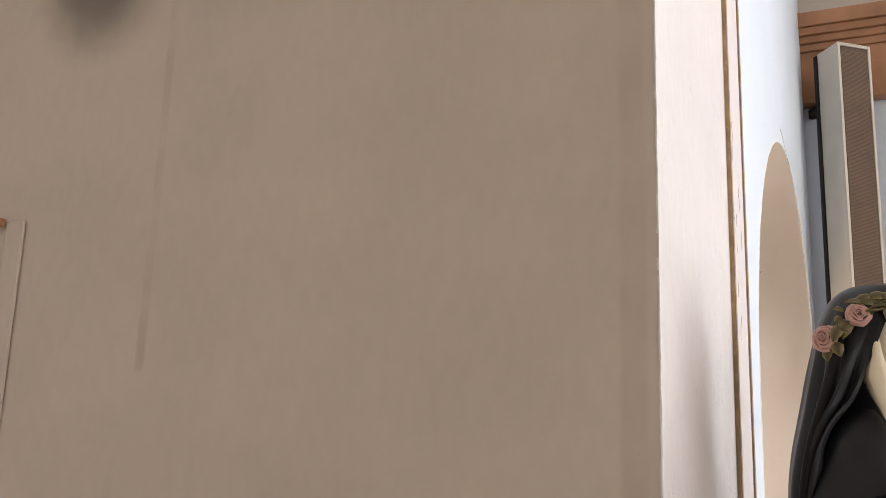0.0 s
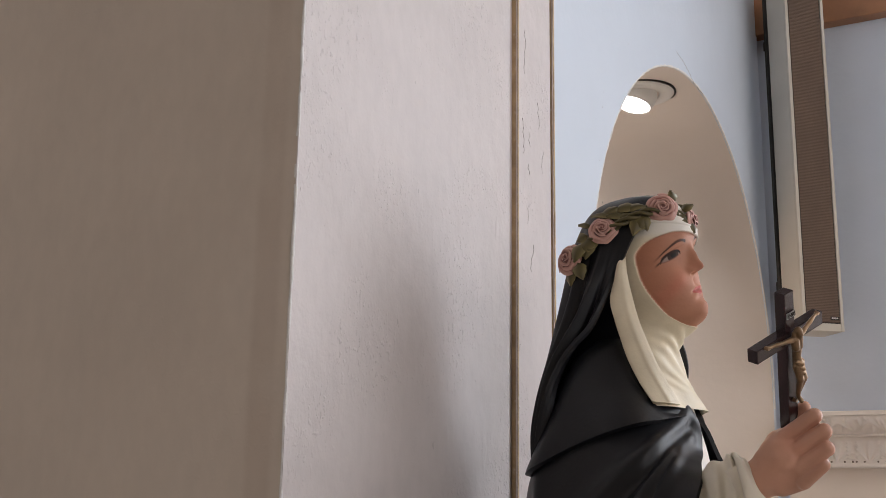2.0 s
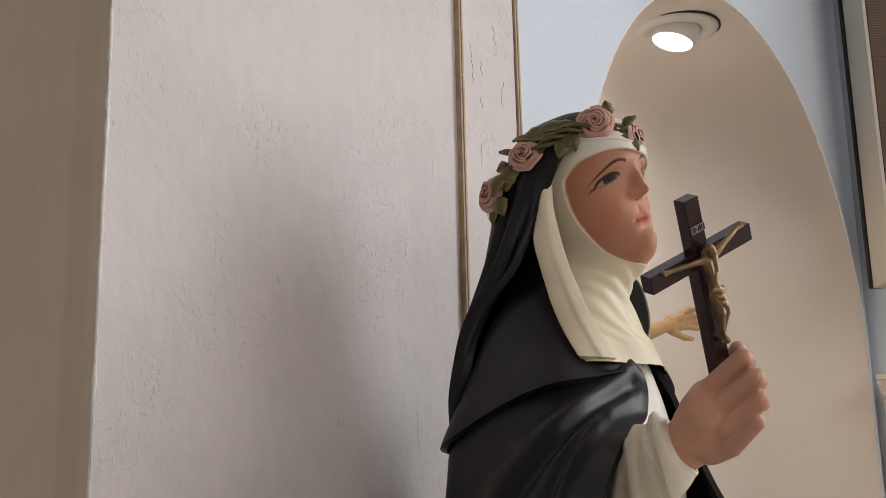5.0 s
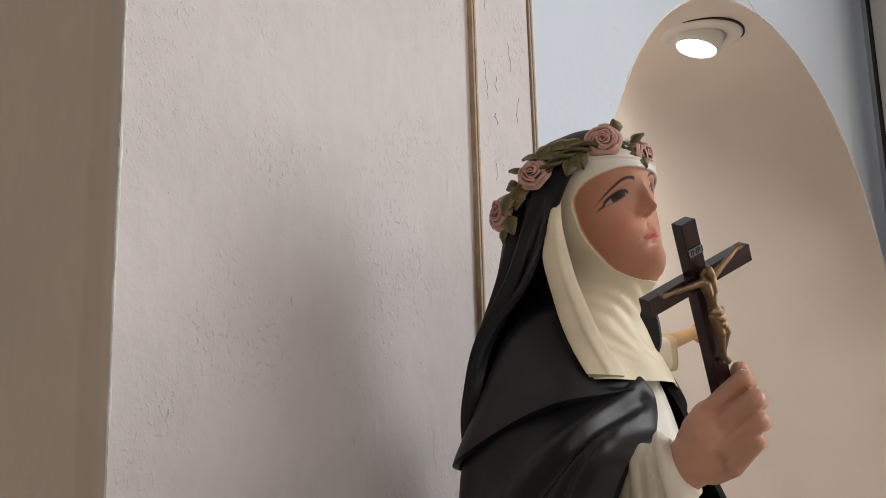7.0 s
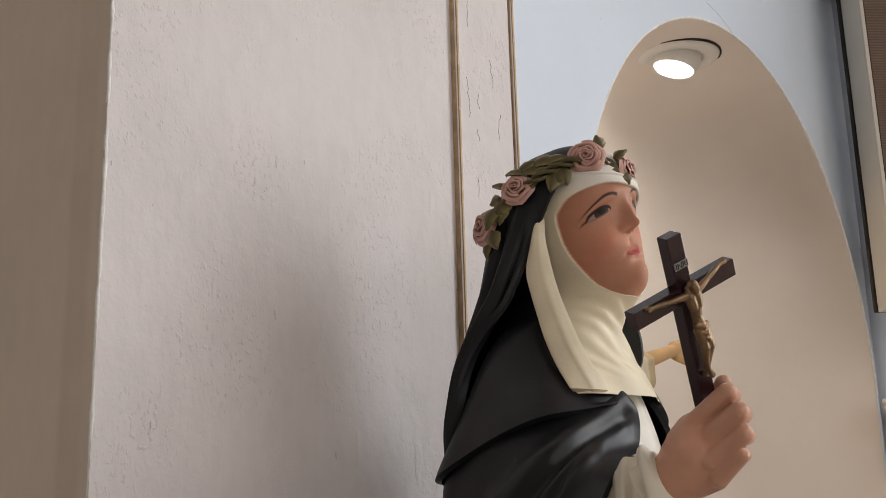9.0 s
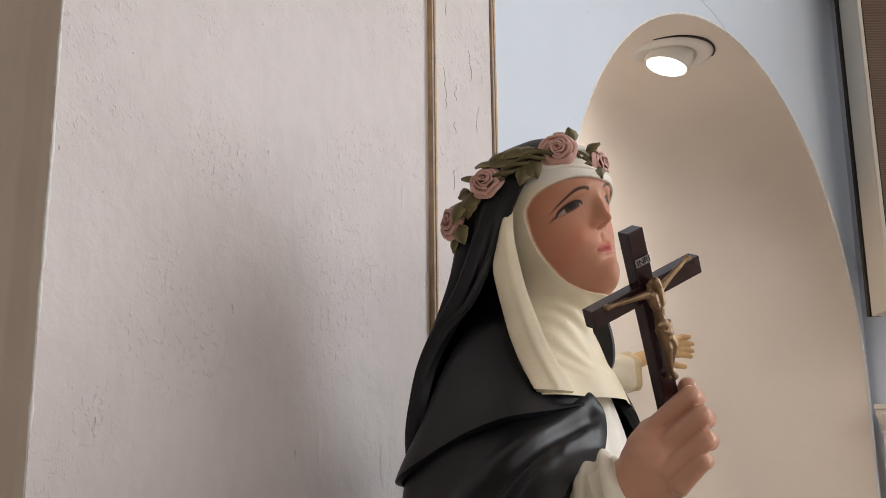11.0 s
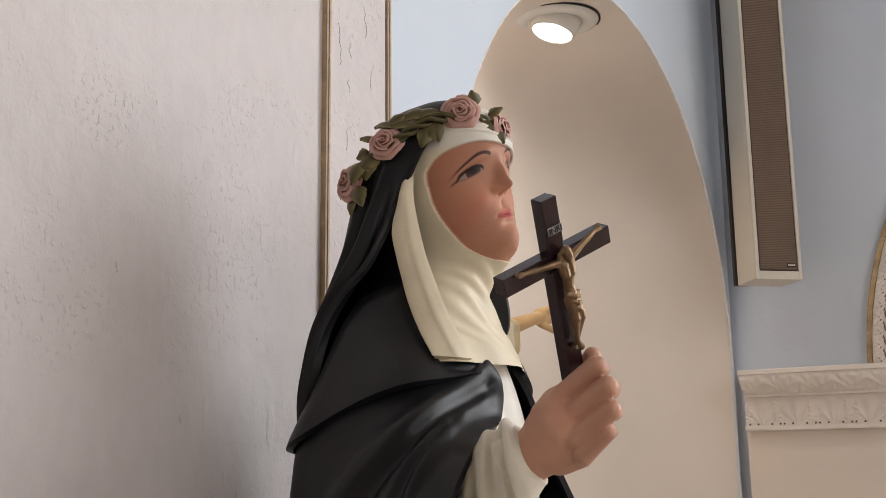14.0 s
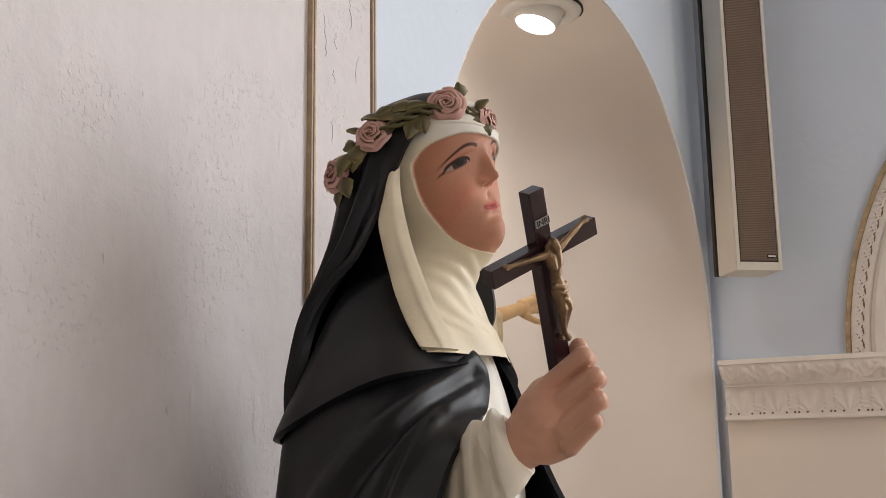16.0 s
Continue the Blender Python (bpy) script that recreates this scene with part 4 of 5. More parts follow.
first = len(saint.c)
wreath(saint)
saint.c[first:] = [(*c[:3], 1.0) for c in saint.c[first:]]

statue = saint.build("statue", M_STATUE)
tagged(statue, "painted plaster nun statue with black veil and rose crown", "statue")
boxed_plinth = boxed("plinth", -0.0, .42, .20, .62, 0.0, .90, M_PLASTER, 0.012)
tagged(boxed_plinth, "plain cream plinth under the nun statue", "plinth")

# ---- crucifix held by the statue ----
M_CROSS = material("dark_cross_wood", (0.024, 0.007, 0.009), 0.24, spread=0.15, scale=25, bump=0.03, bump_scale=300)
M_BRONZE = material("aged_bronze", (0.24, 0.155, 0.088), 0.36, 0.85, spread=0.35, scale=60, bump=0.2, bump_scale=400)
M_TIN = material("silver_plate", (0.36, 0.36, 0.36), 0.35, 0.9, spread=0.2, scale=80)


def crucifix():
    top, foot = Vector((.4235, .1705, 1.675)), Vector((.4095, .234, 1.585))
    up = (top - foot).normalized()
    along = Vector((.041, .061, .047))
    along = (along - up * along.dot(up)).normalized()
    front = along.cross(up).normalized()
    mid = top - up * 0.0455
    m = Matrix((along, front * -1, up)).transposed().to_4x4()
    m.translation = mid
    holder = new("crucifix")
    holder.matrix_world = m
    tagged(holder, "dark wooden crucifix with a bronze figure", "crucifix")
    # local axes: x along the bar, -y towards the front, z up
    part("upright", box(bmesh.new(), -.0068, .0068, -.0055, .0055, -.135, .0455, 0.0007), M_CROSS, holder)
    part("crossbar", box(bmesh.new(), -.0490, .0490, -.0057, .0053, -.0066, .0066, 0.0007), M_CROSS, holder)
    bm = bmesh.new()
    box(bm, -.0062, .0062, -.0072, -.0060, .0205, .0262, 0.0003)
    plate = part("name_plate", bm, M_TIN, holder, "small silver name plate")
    text = bpy.data.curves.new("lettering", "FONT")
    text.body, text.size, text.extrude, text.align_x, text.align_y = "INRI", 0.0062, 0.0003, "CENTER", "CENTER"
    words = new("letters", text)
    letters = bpy.data.meshes.new_from_object(words.evaluated_get(bpy.context.evaluated_depsgraph_get()))
    bpy.data.objects.remove(words)
    letters.materials.clear()
    letters.materials.append(M_DARK)
    lettering = new("lettering", letters)
    lettering.matrix_world = Matrix.Translation((0, -.0074, .0233)) @ Matrix.Rotation(radians(90), 4, "X")
    lettering.parent = plate
    verts, faces = fused([
        [((.0008, -.0130, .0085), .0042), ((.0012, -.0145, .0055), .0036), ((.0014, -.0150, .0030), .0024)],
        [((-.0028, -.0112, .0070), .0022), ((-.0036, -.0108, .0010), .0018)], [((.0042, -.0112, .0070), .0022), ((.0048, -.0108, .0010), .0018)],
        [((-.0030, -.0118, -.0010), .0044), ((-.0022, -.0124, -.0075), .0040)], [((.0030, -.0118, -.0010), .0044), ((.0022, -.0124, -.0075), .0040)],
        [((.0002, -.0118, -.0110), .0044), ((0, -.0112, -.0175), .0040), ((0, -.0125, -.0250), .0052)],
        [((.0020, -.0128, -.0270), .0046), ((.0030, -.0160, -.0400), .0036), ((.0026, -.0150, -.0430), .0031), ((.0010, -.0112, -.0550), .0024), ((.0004, -.0105, -.0600), .0021), ((0, -.0145, -.0645), .0019)],
        [((-.0020, -.0128, -.0270), .0046), ((-.0020, -.0158, -.0400), .0036), ((-.0018, -.0148, -.0430), .0031), ((-.0008, -.0118, -.0550), .0024), ((-.0002, -.0115, -.0600), .0021), ((.0010, -.0145, -.0640), .0018)],
        [((.0050, -.0115, .0018), .0032), ((.0120, -.0112, .0040), .0027), ((.0180, -.0105, .0058), .0021), ((.0250, -.0098, .0080), .0023), ((.0320, -.0085, .0095), .0016), ((.0375, -.0078, .0100), .0022)],
        [((-.0050, -.0115, .0018), .0032), ((-.0120, -.0112, .0028), .0027), ((-.0180, -.0105, .0034), .0021), ((-.0250, -.0098, .0044), .0023), ((-.0320, -.0085, .0050), .0016), ((-.0375, -.0078, .0055), .0022)],
        [((-.0048, -.0138, -.0215), .0020), ((0, -.0172, -.0240), .0018), ((.0048, -.0140, -.0255), .0020)],
        [((-.0045, -.0140, -.0255), .0018), ((.0006, -.0180, -.0290), .0018), ((.0050, -.0142, -.0290), .0018)],
        [((-.0040, -.0145, -.0295), .0017), ((.0010, -.0182, -.0340), .0017), ((.0046, -.0148, -.0330), .0017)],
        [((.0056, -.0130, -.0240), .0022), ((.0062, -.0125, -.0320), .0016), ((.0058, -.0122, -.0390), .0010)],
    ], 0.0006, 2)
    fig = new("figure", mesh_from("figure", verts, faces, [M_BRONZE]))
    fig.parent = holder
    tagged(fig, "small aged bronze figure")
    for x, z in ((.0375, .010), (-.0375, .0055), (0, -.0655)):
        bm = bmesh.new()
        bmesh.ops.create_cone(bm, cap_ends=True, segments=12, radius1=.0022, radius2=.0016, depth=.004, matrix=Matrix.Translation((x, -.0078, z)) @ Matrix.Rotation(radians(90), 4, "X"))
        part("nail", bm, M_BRONZE, holder)
    return holder


crucifix()

# ---- statue in the niche, of which an arm reaches out ----
niche_figure = Sculpt()
OCHRE, CLOTH = np.array((0.56, 0.35, 0.165)), np.array((0.66, 0.58, 0.44))


def niche_statue(sc):
    rings = []
    for z, r in [(.95, .085), (1.1, .080), (1.4, .065), (1.6, .062), (1.70, .060), (1.78, .045), (1.80, .022), (1.82, .020)]:
        th = np.linspace(0, 2 * math.pi, 48, endpoint=False)
        fold = 1 + 0.05 * np.sin(th * 9) * (z < 1.7)
        rings.append(np.stack([-.27 + r * fold * np.cos(th), 1.13 + r * fold * np.sin(th), np.full(48, z)], 1))
    sc.grid(np.stack(rings, 1), CLOTH, close_u=True)
    verts, faces = fused([[((-.265, 1.13, 1.86), .036), ((-.26, 1.135, 1.875), .036)]], 0.004, 4)
    sc.add(verts, faces, OCHRE * 0.9)
    # sleeve
    axis = curve([(-.255, 1.16, 1.735), (-.235, 1.22, 1.730), (-.215, 1.29, 1.738), (-.203, 1.335, 1.752)], 30)
    th = np.linspace(0, 2 * math.pi, 40, endpoint=False)
    rows = []
    for k in range(34):
        i = min(k, 29)
        t = i / 29
        r = (0.030 - 0.003 * t) * (1 + 0.07 * np.sin(th * 5 + 6 * t))
        if k >= 30:
            r = r * (1 - 0.12 * (k - 29))
        drop = np.where(np.sin(th) < 0, 1.0 + 1.1 * t, 1.0)
        rows.append(axis[i] + np.stack([r * np.cos(th), -0.25 * r * np.sin(th) * drop, r * np.sin(th) * drop * 0.95], 1))
    tone = np.repeat(CLOTH[None], 34, 0)
    tone[26:31] = (0.52, 0.40, 0.23)
    sc.grid(np.stack(rows, 1), np.repeat(tone[None], 40, 0), close_u=True)
    hand_rows = [
        [((-.215, 1.300, 1.745), .0175), ((-.203, 1.38, 1.768), .0165), ((-.200, 1.455, 1.788), .0135), ((-.200, 1.48, 1.794), .0150)],
        [((-.200, 1.475, 1.800), .0125), ((-.200, 1.535, 1.815), .0110)],
        [((-.200, 1.475, 1.786), .0125), ((-.200, 1.530, 1.796), .0110)],
    ]
    for k, (dz, ln) in enumerate([(.022, .058), (.010, .072), (-.003, .070), (-.014, .060)]):
        hand_rows.append([((-.200, 1.535, 1.805 + dz * 0.8), .0072), ((-.196, 1.535 + ln * .55, 1.812 + dz * 1.1), .0064), ((-.190, 1.535 + ln, 1.812 + dz * 1.2), .0052)])
    hand_rows.append([((-.196, 1.475, 1.778), .0085), ((-.188, 1.520, 1.768), .0070), ((-.184, 1.548, 1.768), .0058)])
    verts, faces = fused(hand_rows, 0.0022, 4)
    sc.add(verts, faces, OCHRE)


niche_statue(niche_figure)
niche_figure.v = [(x - 0.06, y + 0.13, z + (0.018 if z > 1.5 else 0.0)) for x, y, z in niche_figure.v]
tagged(niche_figure.build("niche_statue", M_STATUE), "ochre painted statue with outstretched arm in the niche", "statue")

# ---- spotlight in the niche ----


def emitter(name, colour, strength):
    m = bpy.data.materials.new(name)
    m.use_nodes = True
    b = m.node_tree.nodes["Principled BSDF"]
    b.inputs["Base Color"].default_value = (*colour, 1)
    b.inputs["Emission Color"].default_value = (*colour, 1)
    b.inputs["Emission Strength"].default_value = strength
    return m


M_BULB = emitter("lit_bulb", (1.0, 0.95, 0.86), 9.0)


def spin(profile, m, seg=48):
    """A turned body from (radius, height) pairs."""
    bm = bmesh.new()
    rows = [[bm.verts.new(m @ Vector((r * math.cos(2 * math.pi * i / seg), r * math.sin(2 * math.pi * i / seg), h))) for i in range(seg)] for r, h in profile]
    for a, b in zip(rows, rows[1:]):
        for i in range(seg):
            bm.faces.new((a[i], a[(i + 1) % seg], b[(i + 1) % seg], b[i]))
    return bm


LAMP = Vector((-.190, 1.583, 2.4530))
lamp = new("niche_spotlight")
lamp.location = LAMP
tagged(lamp, "white recessed eyeball spotlight, lit, in the niche top", "spotlight")
lean = Matrix.Rotation(radians(1), 4, "X")
part("trim_ring", spin([(.0585, .012), (.0585, -.002), (.061, -.006), (.084, -.006), (.092, -.003), (.0945, .003), (.0945, .014)], lean), M_METAL, lamp, smooth=True)
gap = part("shadow_gap", spin([(.0945, -.0005), (.0985, -.0003), (.0985, .016)], lean), M_DARK, lamp)
aim = Vector((-.20, -.19, -.96)).normalized()
turn = aim.to_track_quat("Z", "Y").to_matrix().to_4x4()
seat_m = Matrix.Translation((0.0, 0.0, -.001)) @ turn
# dark ring added for the shade between eyeball and trim ring
part("inner_shadow", spin([(.0590, .006), (.0500, .010), (.0490, .014)], lean), M_DARK, lamp)
part("eyeball", spin([(.0535 * math.sin(a), .0535 * math.cos(a)) for a in np.linspace(math.pi * .98, math.radians(57), 20)] + [(.0435, .0270), (.0430, .0240)], seat_m), M_METAL, lamp, smooth=True)
bulb = part("bulb", spin([(.0430, .0255), (.036, .0280), (.020, .0300), (.0005, .0308)], seat_m), M_BULB, lamp, "glowing bulb", smooth=True)
spot = bpy.data.lights.new("niche_spot", "SPOT")
spot.energy, spot.spot_size, spot.spot_blend, spot.shadow_soft_size, spot.color = 4.5, radians(178), 1.0, 0.03, (1.0, 0.94, 0.85)
new("niche_spot", spot).matrix_world = look(LAMP + aim * 0.055, LAMP + aim * 1.5)

# ---- column loudspeaker in the corner ----


def column_speaker():
    bl, bm_, br = Vector((.013, 2.135)), Vector((.080, 2.080)), Vector((.169, 2.155))
    ux = (br - bm_)
    width = ux.length
    ux.normalize()
    depth = 0.100
    z0, z1 = 1.927, 2.967
    m = Matrix.Identity(4)
    m.col[0][:3] = (ux.x, ux.y, 0)
    m.col[1][:3] = (-ux.y, ux.x, 0)
    m.translation = (bm_.x, bm_.y, z0)
    h = z1 - z0
    ob = new("column_speaker")
    ob.matrix_world = m
    tagged(ob, "tall ivory column loudspeaker with brown grille on the wall", "loudspeaker")
    part("case", box(bmesh.new(), 0, width, 0.002, depth, 0, h, 0.003), M_CASE, ob)
    rim = 0.009
    frame_parts = [(0, rim, 0, h), (width - rim, width, 0, h), (rim, width - rim, 0, 0.020), (rim, width - rim, h - 0.010, h)]
    for x0, x1, a, b in frame_parts:
        part("front_rim", box(bmesh.new(), x0, x1, -0.004, 0.0018, a, b, 0.0008), M_CASE, ob)
    part("grille_shadow", box(bmesh.new(), rim + .0004, width - rim - .0004, -0.0005, 0.0019, .0205, h - .0105), M_DARK, ob)
    grille = part("grille", box(bmesh.new(), rim + 0.0025, width - rim - 0.0025, -0.0025, -0.0006, 0.023, h - 0.013, 0.0006), M_GRILLE, ob, "brown ribbed grille")
    ribs = bmesh.new()
    for k in range(int((h - 0.045) / 0.0042)):
        z = 0.026 + k * 0.0042
        box(ribs, rim + 0.003, width - rim - 0.003, -0.0033, -0.0024, z, z + 0.0021)
    part("grille_ribs", ribs, M_RIB, grille)
    badge = part("badge", box(bmesh.new(), width - 0.038, width - 0.014, -0.0046, -0.0034, 0.030, 0.039, 0.0004), M_DARK, ob, "small dark maker's badge")
    bars = bmesh.new()
    for k in range(4):
        box(bars, width - 0.035 + k * 0.0048, width - 0.0315 + k * 0.0048, -0.0051, -0.0045, 0.0325, 0.0365)
    part("lettering", bars, M_METAL, badge)
    # dark slab added in place of the speaker's shadow on the wall
    part("shadow_strip", box(bmesh.new(), -0.004, 0.030, depth + 0.002, depth + 0.016, 0.002, h - 0.004, 0.002), M_DARK, ob, "dark strip standing in for the shadow behind the case")
    for z in (0.15, h - 0.15):
        part("wall_bracket", box(bmesh.new(), 0.070, 0.095, depth + 0.001, depth + 0.16, z, z + 0.03, 0.002), M_DARK, ob)
    return ob


column_speaker()

# ---- moulded cornice, arch and beam on the far wall ----


def relief_strip(name, x0, x1, profile, height, mat, nx=900):
    """A moulding along x: profile of (y, z) pairs, with carved height(x, s) outwards."""
    prof = curve([(a, b) for a, b in profile], 44)
    t = np.gradient(prof, axis=0)
    t /= np.linalg.norm(t, axis=1, keepdims=True)
    nrm = np.stack([t[:, 1], -t[:, 0]], 1)
    if nrm[:, 0].mean() > 0:
        nrm = -nrm
    xs = np.linspace(x0, x1, nx)
    s = np.linspace(0, 1, 44)
    H = height(xs[:, None] - x0, s[None])
    p = np.zeros((nx, 44, 3))
    p[..., 0] = xs[:, None]
    p[..., 1] = prof[None, :, 0] + nrm[None, :, 0] * H
    p[..., 2] = prof[None, :, 1] + nrm[None, :, 1] * H
    back = p.copy()
    back[..., 1] = 2.335
    verts = np.concatenate([p.reshape(-1, 3), back[0], back[-1]])
    faces = grid_faces(nx, 44)
    k = nx * 44
    for j in range(43):
        faces.append((j, j + 1, k + j + 1, k + j))
        faces.append(((nx - 1) * 44 + j, (nx - 1) * 44 + j + 1, k + 44 + j + 1, k + 44 + j))
    return new(name, mesh_from(name, verts, faces, [mat]))


def crown_leaves(x, s):
    """Slanting acanthus sprays."""
    wave = np.sin(x / 0.078 * 6.283)
    stem = np.exp(-(((s - 0.5 - 0.22 * wave) / .10) ** 2))
    u = (x / 0.026 + 1.3 * (s - 0.5) * np.sign(s - 0.5 - 0.22 * wave)) % 1.0 - 0.5
    blade = smoothstep(.42, .12, np.abs(u)) * (0.7 + 0.3 * np.sin(x * 410.0))
    fade = smoothstep(0, .18, s) * smoothstep(1, .82, s)
    return 0.0055 * fade * np.maximum(stem, 0.75 * blade)


def frieze_leaves(x, s):
    """Upright palmettes in a row, s from the top down."""
    u = (x / 0.083) % 1.0 - 0.5
    v = 1 - s
    r = np.hypot(u * 1.05, v + 0.02)
    ang = np.arctan2(u, v + 0.02)
    fan = (0.5 + 0.5 * np.cos(ang * 11)) * smoothstep(1.0, .78, r) * smoothstep(.06, .25, r) * smoothstep(1.15, .85, np.abs(ang))
    side = np.exp(-(((np.abs(u) - .5) / .10) ** 2) - ((v - .25) / .16) ** 2) * (0.6 + 0.4 * np.cos(v * 40))
    stem = np.exp(-(((np.abs(u) - .36) / .035) ** 2)) * smoothstep(.95, .6, v) * smoothstep(.05, .2, v) * (0.5 + 0.5 * np.cos(v * 45 + u * 10))
    return 0.0050 * fan + 0.0055 * side + 0.0045 * stem


cornice = new("cornice")
tagged(cornice, "off-white moulded plaster cornice carved with leaves", "cornice", kind="structure")
part("top_fillet", box(bmesh.new(), -.004, 1.4, 2.168, 2.335, 1.7115, 1.7235, 0.002), M_PLASTER, cornice)
crown = relief_strip("crown_moulding", -.003, 1.4, [(2.176, 1.7112), (2.178, 1.702), (2.190, 1.690), (2.212, 1.680), (2.226, 1.672), (2.230, 1.667)], crown_leaves, M_PLASTER)
crown.parent = cornice
part("fillet", box(bmesh.new(), -.008, 1.4, 2.2285, 2.335, 1.6615, 1.6668, 0.0015), M_PLASTER, cornice)
fr = relief_strip("frieze", -.012, 1.4, [(2.252, 1.6612), (2.254, 1.650), (2.256, 1.63), (2.256, 1.61), (2.254, 1.5925)], frieze_leaves, M_PLASTER)
fr.parent = cornice
part("lower_bead", box(bmesh.new(), -.014, 1.4, 2.240, 2.335, 1.5805, 1.5922, 0.004), M_PLASTER, cornice)
# solid dark balls give the shade of drilled holes; none are cut
holes = bmesh.new()
for k in range(34):
    for dx in (0.010, 0.030):
        bmesh.ops.create_icosphere(holes, subdivisions=1, radius=.0028, matrix=Matrix.Translation((-.012 + 0.083 * (k * 0.5) + dx + (0.012 if k % 2 else 0), 2.2525, 1.5965)))
part("bead_holes", holes, material("bead_shadow", (0.18, 0.13, 0.10), 0.8), cornice, "dark beads painted as the shade of drilled holes")
structure(boxed("wainscot", -.016, 1.4, 2.275, 2.334, 0, 1.5800, M_WAINSCOT), "plain unseen cream wall closing the room panel below the cornice", "wall")


ARCH_CX, ARCH_SPAN = 1.223, 1.73


def annulus(r0, r1, y0, y1, seg=120, bevel=0.0):
    """Arc springing from the cornice to the corner of the wall, with a rounded face when bevel is given."""
    c = Vector((ARCH_CX, 0, 1.7235))
    bm = bmesh.new()
    section = [(r0, y1), (r0, y0 + bevel), (r0 + bevel, y0), (r1 - bevel, y0), (r1, y0 + bevel), (r1, y1)]
    rows = []
    for i in range(seg + 1):
        a = ARCH_SPAN * i / seg
        rows.append([bm.verts.new((c.x - r * math.cos(a), y, c.z + r * math.sin(a))) for r, y in section])
    for a, b in zip(rows, rows[1:]):
        for j in range(len(section) - 1):
            bm.faces.new((a[j], a[j + 1], b[j + 1], b[j]))
    return bm


arch = new("wall_arch")
tagged(arch, "gold-edged round arch with carved leaf band on the wall", "arch", kind="structure")
part("gold_edge", annulus(.9365, .9500, 2.312, 2.333, bevel=.002), M_GOLD, arch, "worn gold edge")
part("leaf_band", annulus(.8900, .9360, 2.306, 2.333, bevel=.005), M_PLASTER, arch)
part("inner_moulding", annulus(.8515, .8895, 2.296, 2.333, bevel=.010), M_PLASTER, arch)
part("inner_bead", annulus(.8215, .8510, 2.308, 2.333, bevel=.006), M_PLASTER, arch)
M_LEAFGAP = material("gilt_recess", (0.25, 0.15, 0.08), 0.6, spread=0.2, scale=40)
leaves, gaps = bmesh.new(), bmesh.new()


def carved_leaf(bm, at, angle, length, width, high):
    m = Matrix.Translation(at) @ Matrix.Rotation(angle, 4, "Y")
    rows = []
    for i in range(7):
        v = i / 6
        half = width * math.sin(math.pi * min(1, v * 0.92 + 0.06)) ** 0.8
        rows.append([bm.verts.new(m @ Vector((half * s, -high * (1 - abs(s) ** 1.6) * (0.4 + 0.6 * math.sin(math.pi * v)), v * length))) for s in (-1, -.5, 0, .5, 1)])
    for a, b in zip(rows, rows[1:]):
        for j in range(4):
            bm.faces.new((a[j], a[j + 1], b[j + 1], b[j]))


for k in range(48):
    a = ARCH_SPAN * (k + 0.5) / 48

    def on_band(angle, r, y):
        return Vector((ARCH_CX - r * math.cos(angle), y, 1.7235 + r * math.sin(angle)))

    for side in (-1, 1):
        for lean_a, ln, shift in ((0.95, .023, 0.0), (0.50, .025, .006), (1.45, .020, -.006)):
            carved_leaf(leaves, on_band(a + shift, .913, 2.3058), (a - math.pi / 2) + side * lean_a, ln, .0052, .0042)
        for lean_a, shift in ((0.72, .004), (1.22, -.004), (1.75, -.010)):
            carved_leaf(gaps, on_band(a + shift, .913 + side * .004, 2.3056), (a - math.pi / 2) + side * lean_a, .020, .0021, .0030)
part("carved_leaves", leaves, M_PLASTER, arch, smooth=True)
part("gilt_recesses", gaps, M_LEAFGAP, arch, "brown gilt recesses between leaves")
field = bmesh.new()
fan_rows = []
for i in range(61):
    a = ARCH_SPAN * i / 60
    fan_rows.append([field.verts.new((ARCH_CX - r * math.cos(a), 2.322 - 0.004 * math.cos(a * 34) * (r > .45) * (r < .80), 1.7235 + r * math.sin(a))) for r in (.02, .3, .46, .58, .70, .79, .822)])
for a, b in zip(fan_rows, fan_rows[1:]):
    for j in range(6):
        field.faces.new((a[j], a[j + 1], b[j + 1], b[j]))
part("field", field, M_PLASTER, arch, smooth=True)

beam = new("wood_beam")
tagged(beam, "brown wooden beam with stepped moulding along the wall", "beam", kind="structure")
for name, y0, z0, z1 in (("beam_face", 2.285, 2.857, 3.035), ("beam_step", 2.277, 3.0355, 3.060), ("beam_step", 2.268, 3.0605, 3.085), ("beam_step", 2.258, 3.0855, 3.112), ("beam_cap", 2.248, 3.1125, 3.162)):
    part(name, box(bmesh.new(), -.10, 1.4, y0, 2.334, z0, z1, 0.003), M_WOOD, beam)
structure(boxed("wall_upper", -.10, 1.4, 2.318, 2.3325, 3.1625, CEIL, M_CREAM), "cream wall above the beam", "wall")

# ---- casing at the left of the pier ----
casing = new("door_1")
tagged(casing, "cream painted door casing with a narrow dark ledge", "door", kind="structure")
part("casing", box(bmesh.new(), -1.002, -.966, -.007, -.0005, 0, 1.932, 0.003), M_PIER, casing)
part("door_panel", box(bmesh.new(), -1.70, -1.0035, -.004, -.0005, 0, 1.926, 0.002), M_PIER, casing)
part("ledge", box(bmesh.new(), -1.70, -1.0035, -.020, -.0065, 1.922, 1.936, 0.002), M_WOOD, casing, "dark ledge")

# ---- hair cracks and chips in the paint ----


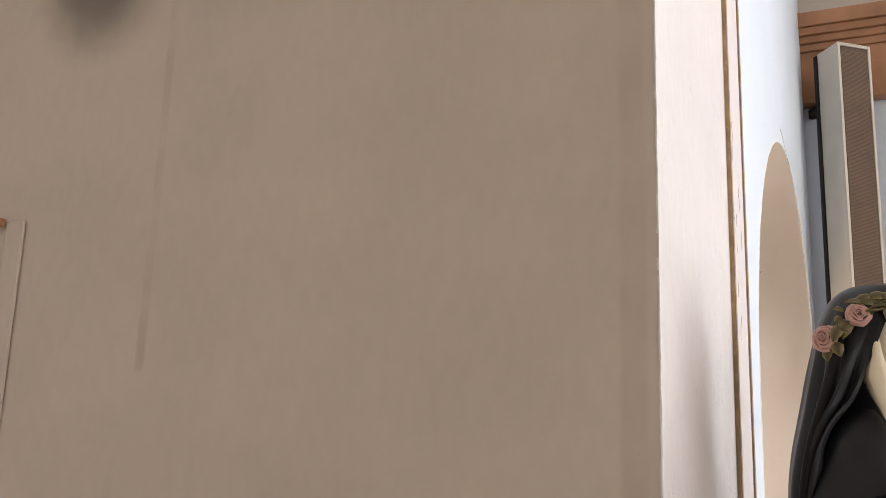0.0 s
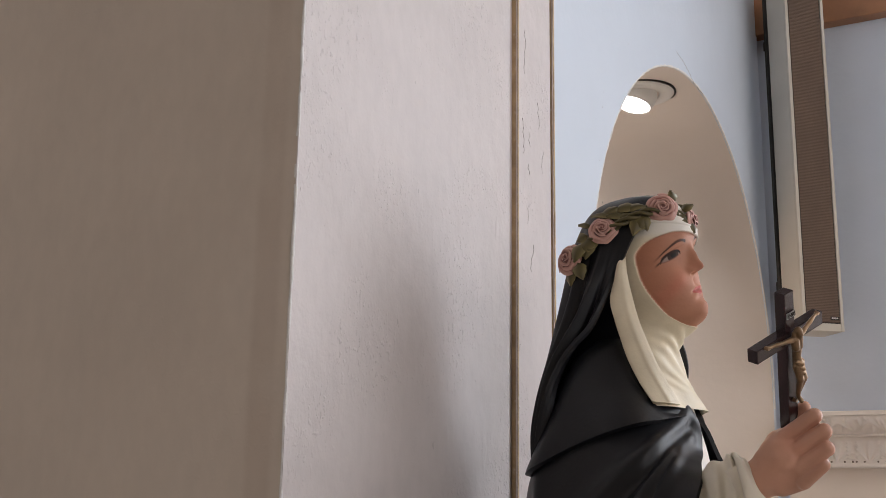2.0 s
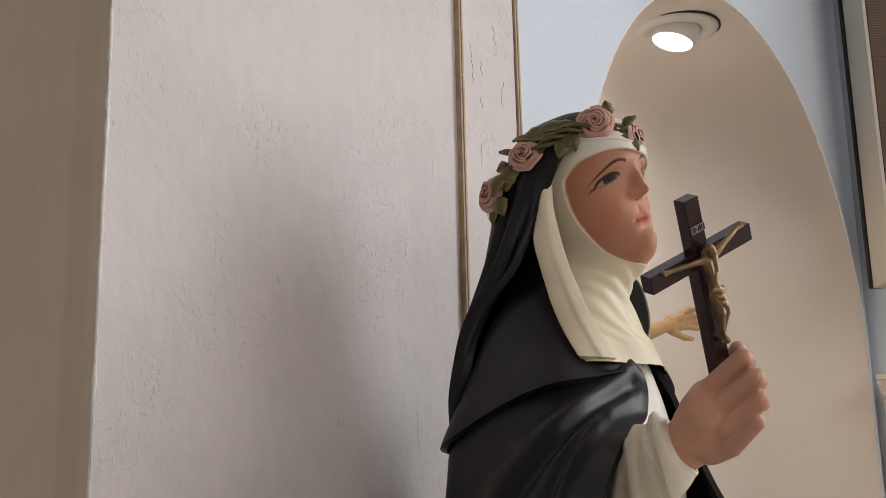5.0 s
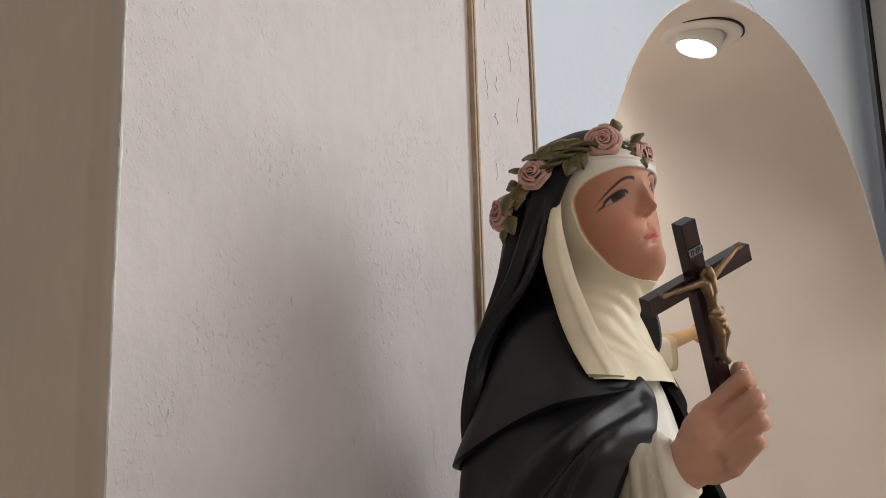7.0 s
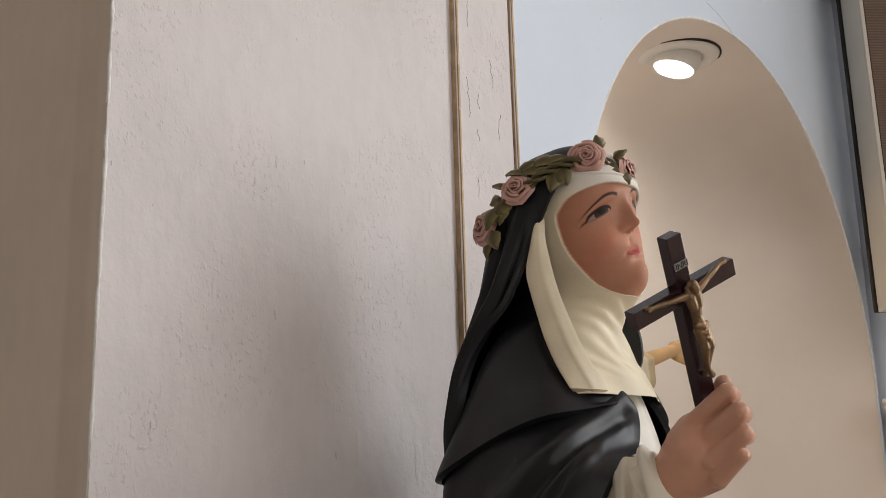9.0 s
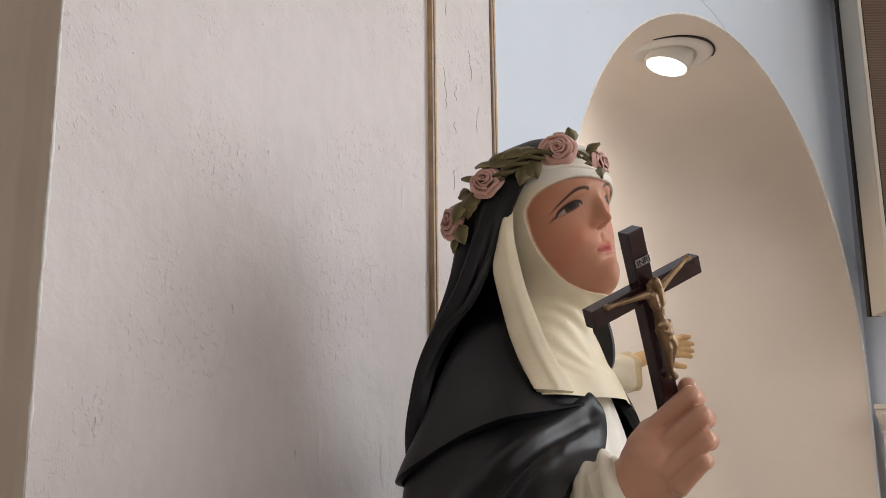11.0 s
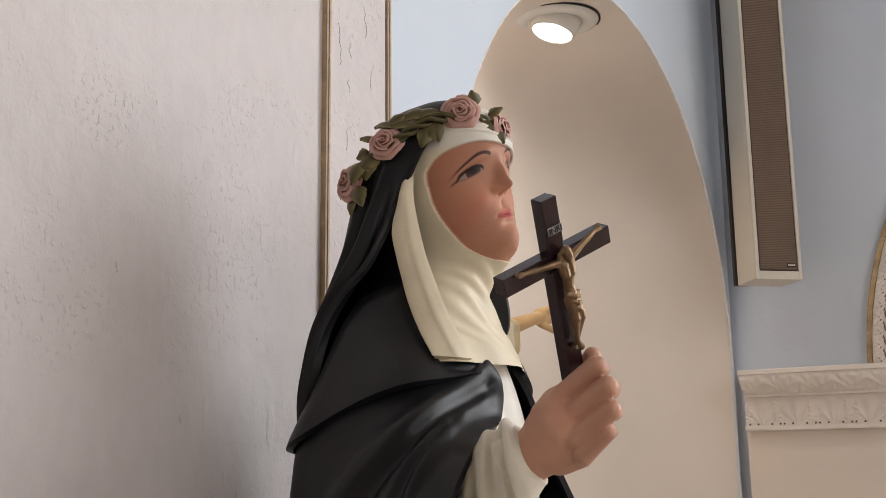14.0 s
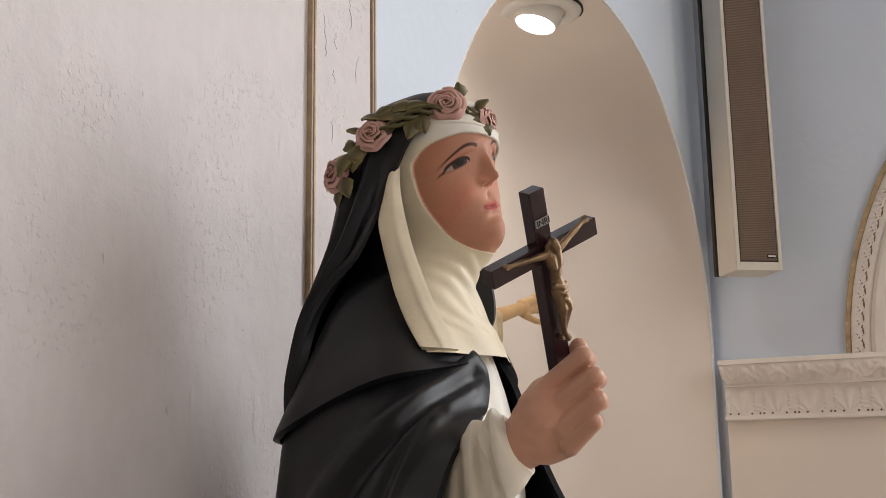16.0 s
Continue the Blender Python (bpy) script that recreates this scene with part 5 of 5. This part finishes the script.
def crack(wall, start, end, x, width, seed, sway=0.009):
    """A thin ragged split in the paint between two (y, z) places."""
    rng = random.Random(seed)
    a, b = np.array(start), np.array(end)
    n = max(6, int(np.linalg.norm(b - a) / 0.005))
    across = np.array((-(b - a)[1], (b - a)[0])) / np.linalg.norm(b - a)
    bm = bmesh.new()
    rows, drift = [], 0.0
    for k in range(n + 1):
        t = k / n
        drift = drift * 0.85 + rng.uniform(-sway, sway) * 0.35
        w = width * (0.15 + math.sin(math.pi * min(max(t, 0.02), 0.98))) * rng.uniform(0.35, 1.0)
        mid = a + (b - a) * t + across * drift
        rows.append([bm.verts.new((x + dx + (0.0 if wall == "trim" else wall_x(mid[0])), *(mid + across * s * w / 2))) for s, dx in ((-1, -0.0006), (0, 0.0004), (1, -0.0006))])
    for r0, r1 in zip(rows, rows[1:]):
        for i in (0, 1):
            bm.faces.new((r0[i], r0[i + 1], r1[i + 1], r1[i]))
    part("crack", bm, M_CRACK, bpy.data.objects[wall])


M_CRACK = material("crack_shadow_paint", (0.36, 0.32, 0.29), 0.8)
for seed, (wall, start, end, x, width) in enumerate([
    ("wall_niche", (1.355, 2.442), (1.58, 2.414), 0.0002, 0.0016),
    ("trim", (.5205, 2.020), (.5232, 1.968), 0.0026, 0.0013), ("trim", (.5365, 1.895), (.5340, 1.868), 0.0026, 0.0012),
    ("trim", (.5462, 2.006), (.5440, 1.985), 0.0026, 0.0009), ("trim", (.5407, 1.956), (.5420, 1.940), 0.0026, 0.0009),
    ("trim", (.570, 2.06), (.574, 2.02), 0.0026, 0.0010), ("trim", (.590, 1.99), (.588, 1.955), 0.0026, 0.0009), ("trim", (.556, 1.84), (.553, 1.80), 0.0026, 0.0010), ("trim", (.530, 2.16), (.533, 2.09), 0.0026, 0.0012),
]):
    crack(wall, start, end, x, width, seed)
rng = random.Random(9)
for y, z in [(.8722, 2.1825), (.8668, 2.1527), (.8825, 2.1822), (.845, 2.05), (.86, 1.98), (.90, 2.24), (1.02, 2.33)]:
    bm = bmesh.new()
    r = rng.uniform(0.0012, 0.0022)
    x = wall_x(y)
    tip = bm.verts.new((x + 0.0005, y, z))
    rim = [bm.verts.new((x - 0.0004, y + r * rng.uniform(.5, 1) * math.cos(a), z + 1.4 * r * rng.uniform(.5, 1) * math.sin(a))) for a in np.linspace(0, 2 * math.pi, 8)[:-1]]
    for i in range(7):
        bm.faces.new((tip, rim[i], rim[(i + 1) % 7]))
    part("paint_chip", bm, M_CRACK, bpy.data.objects["wall_niche"])
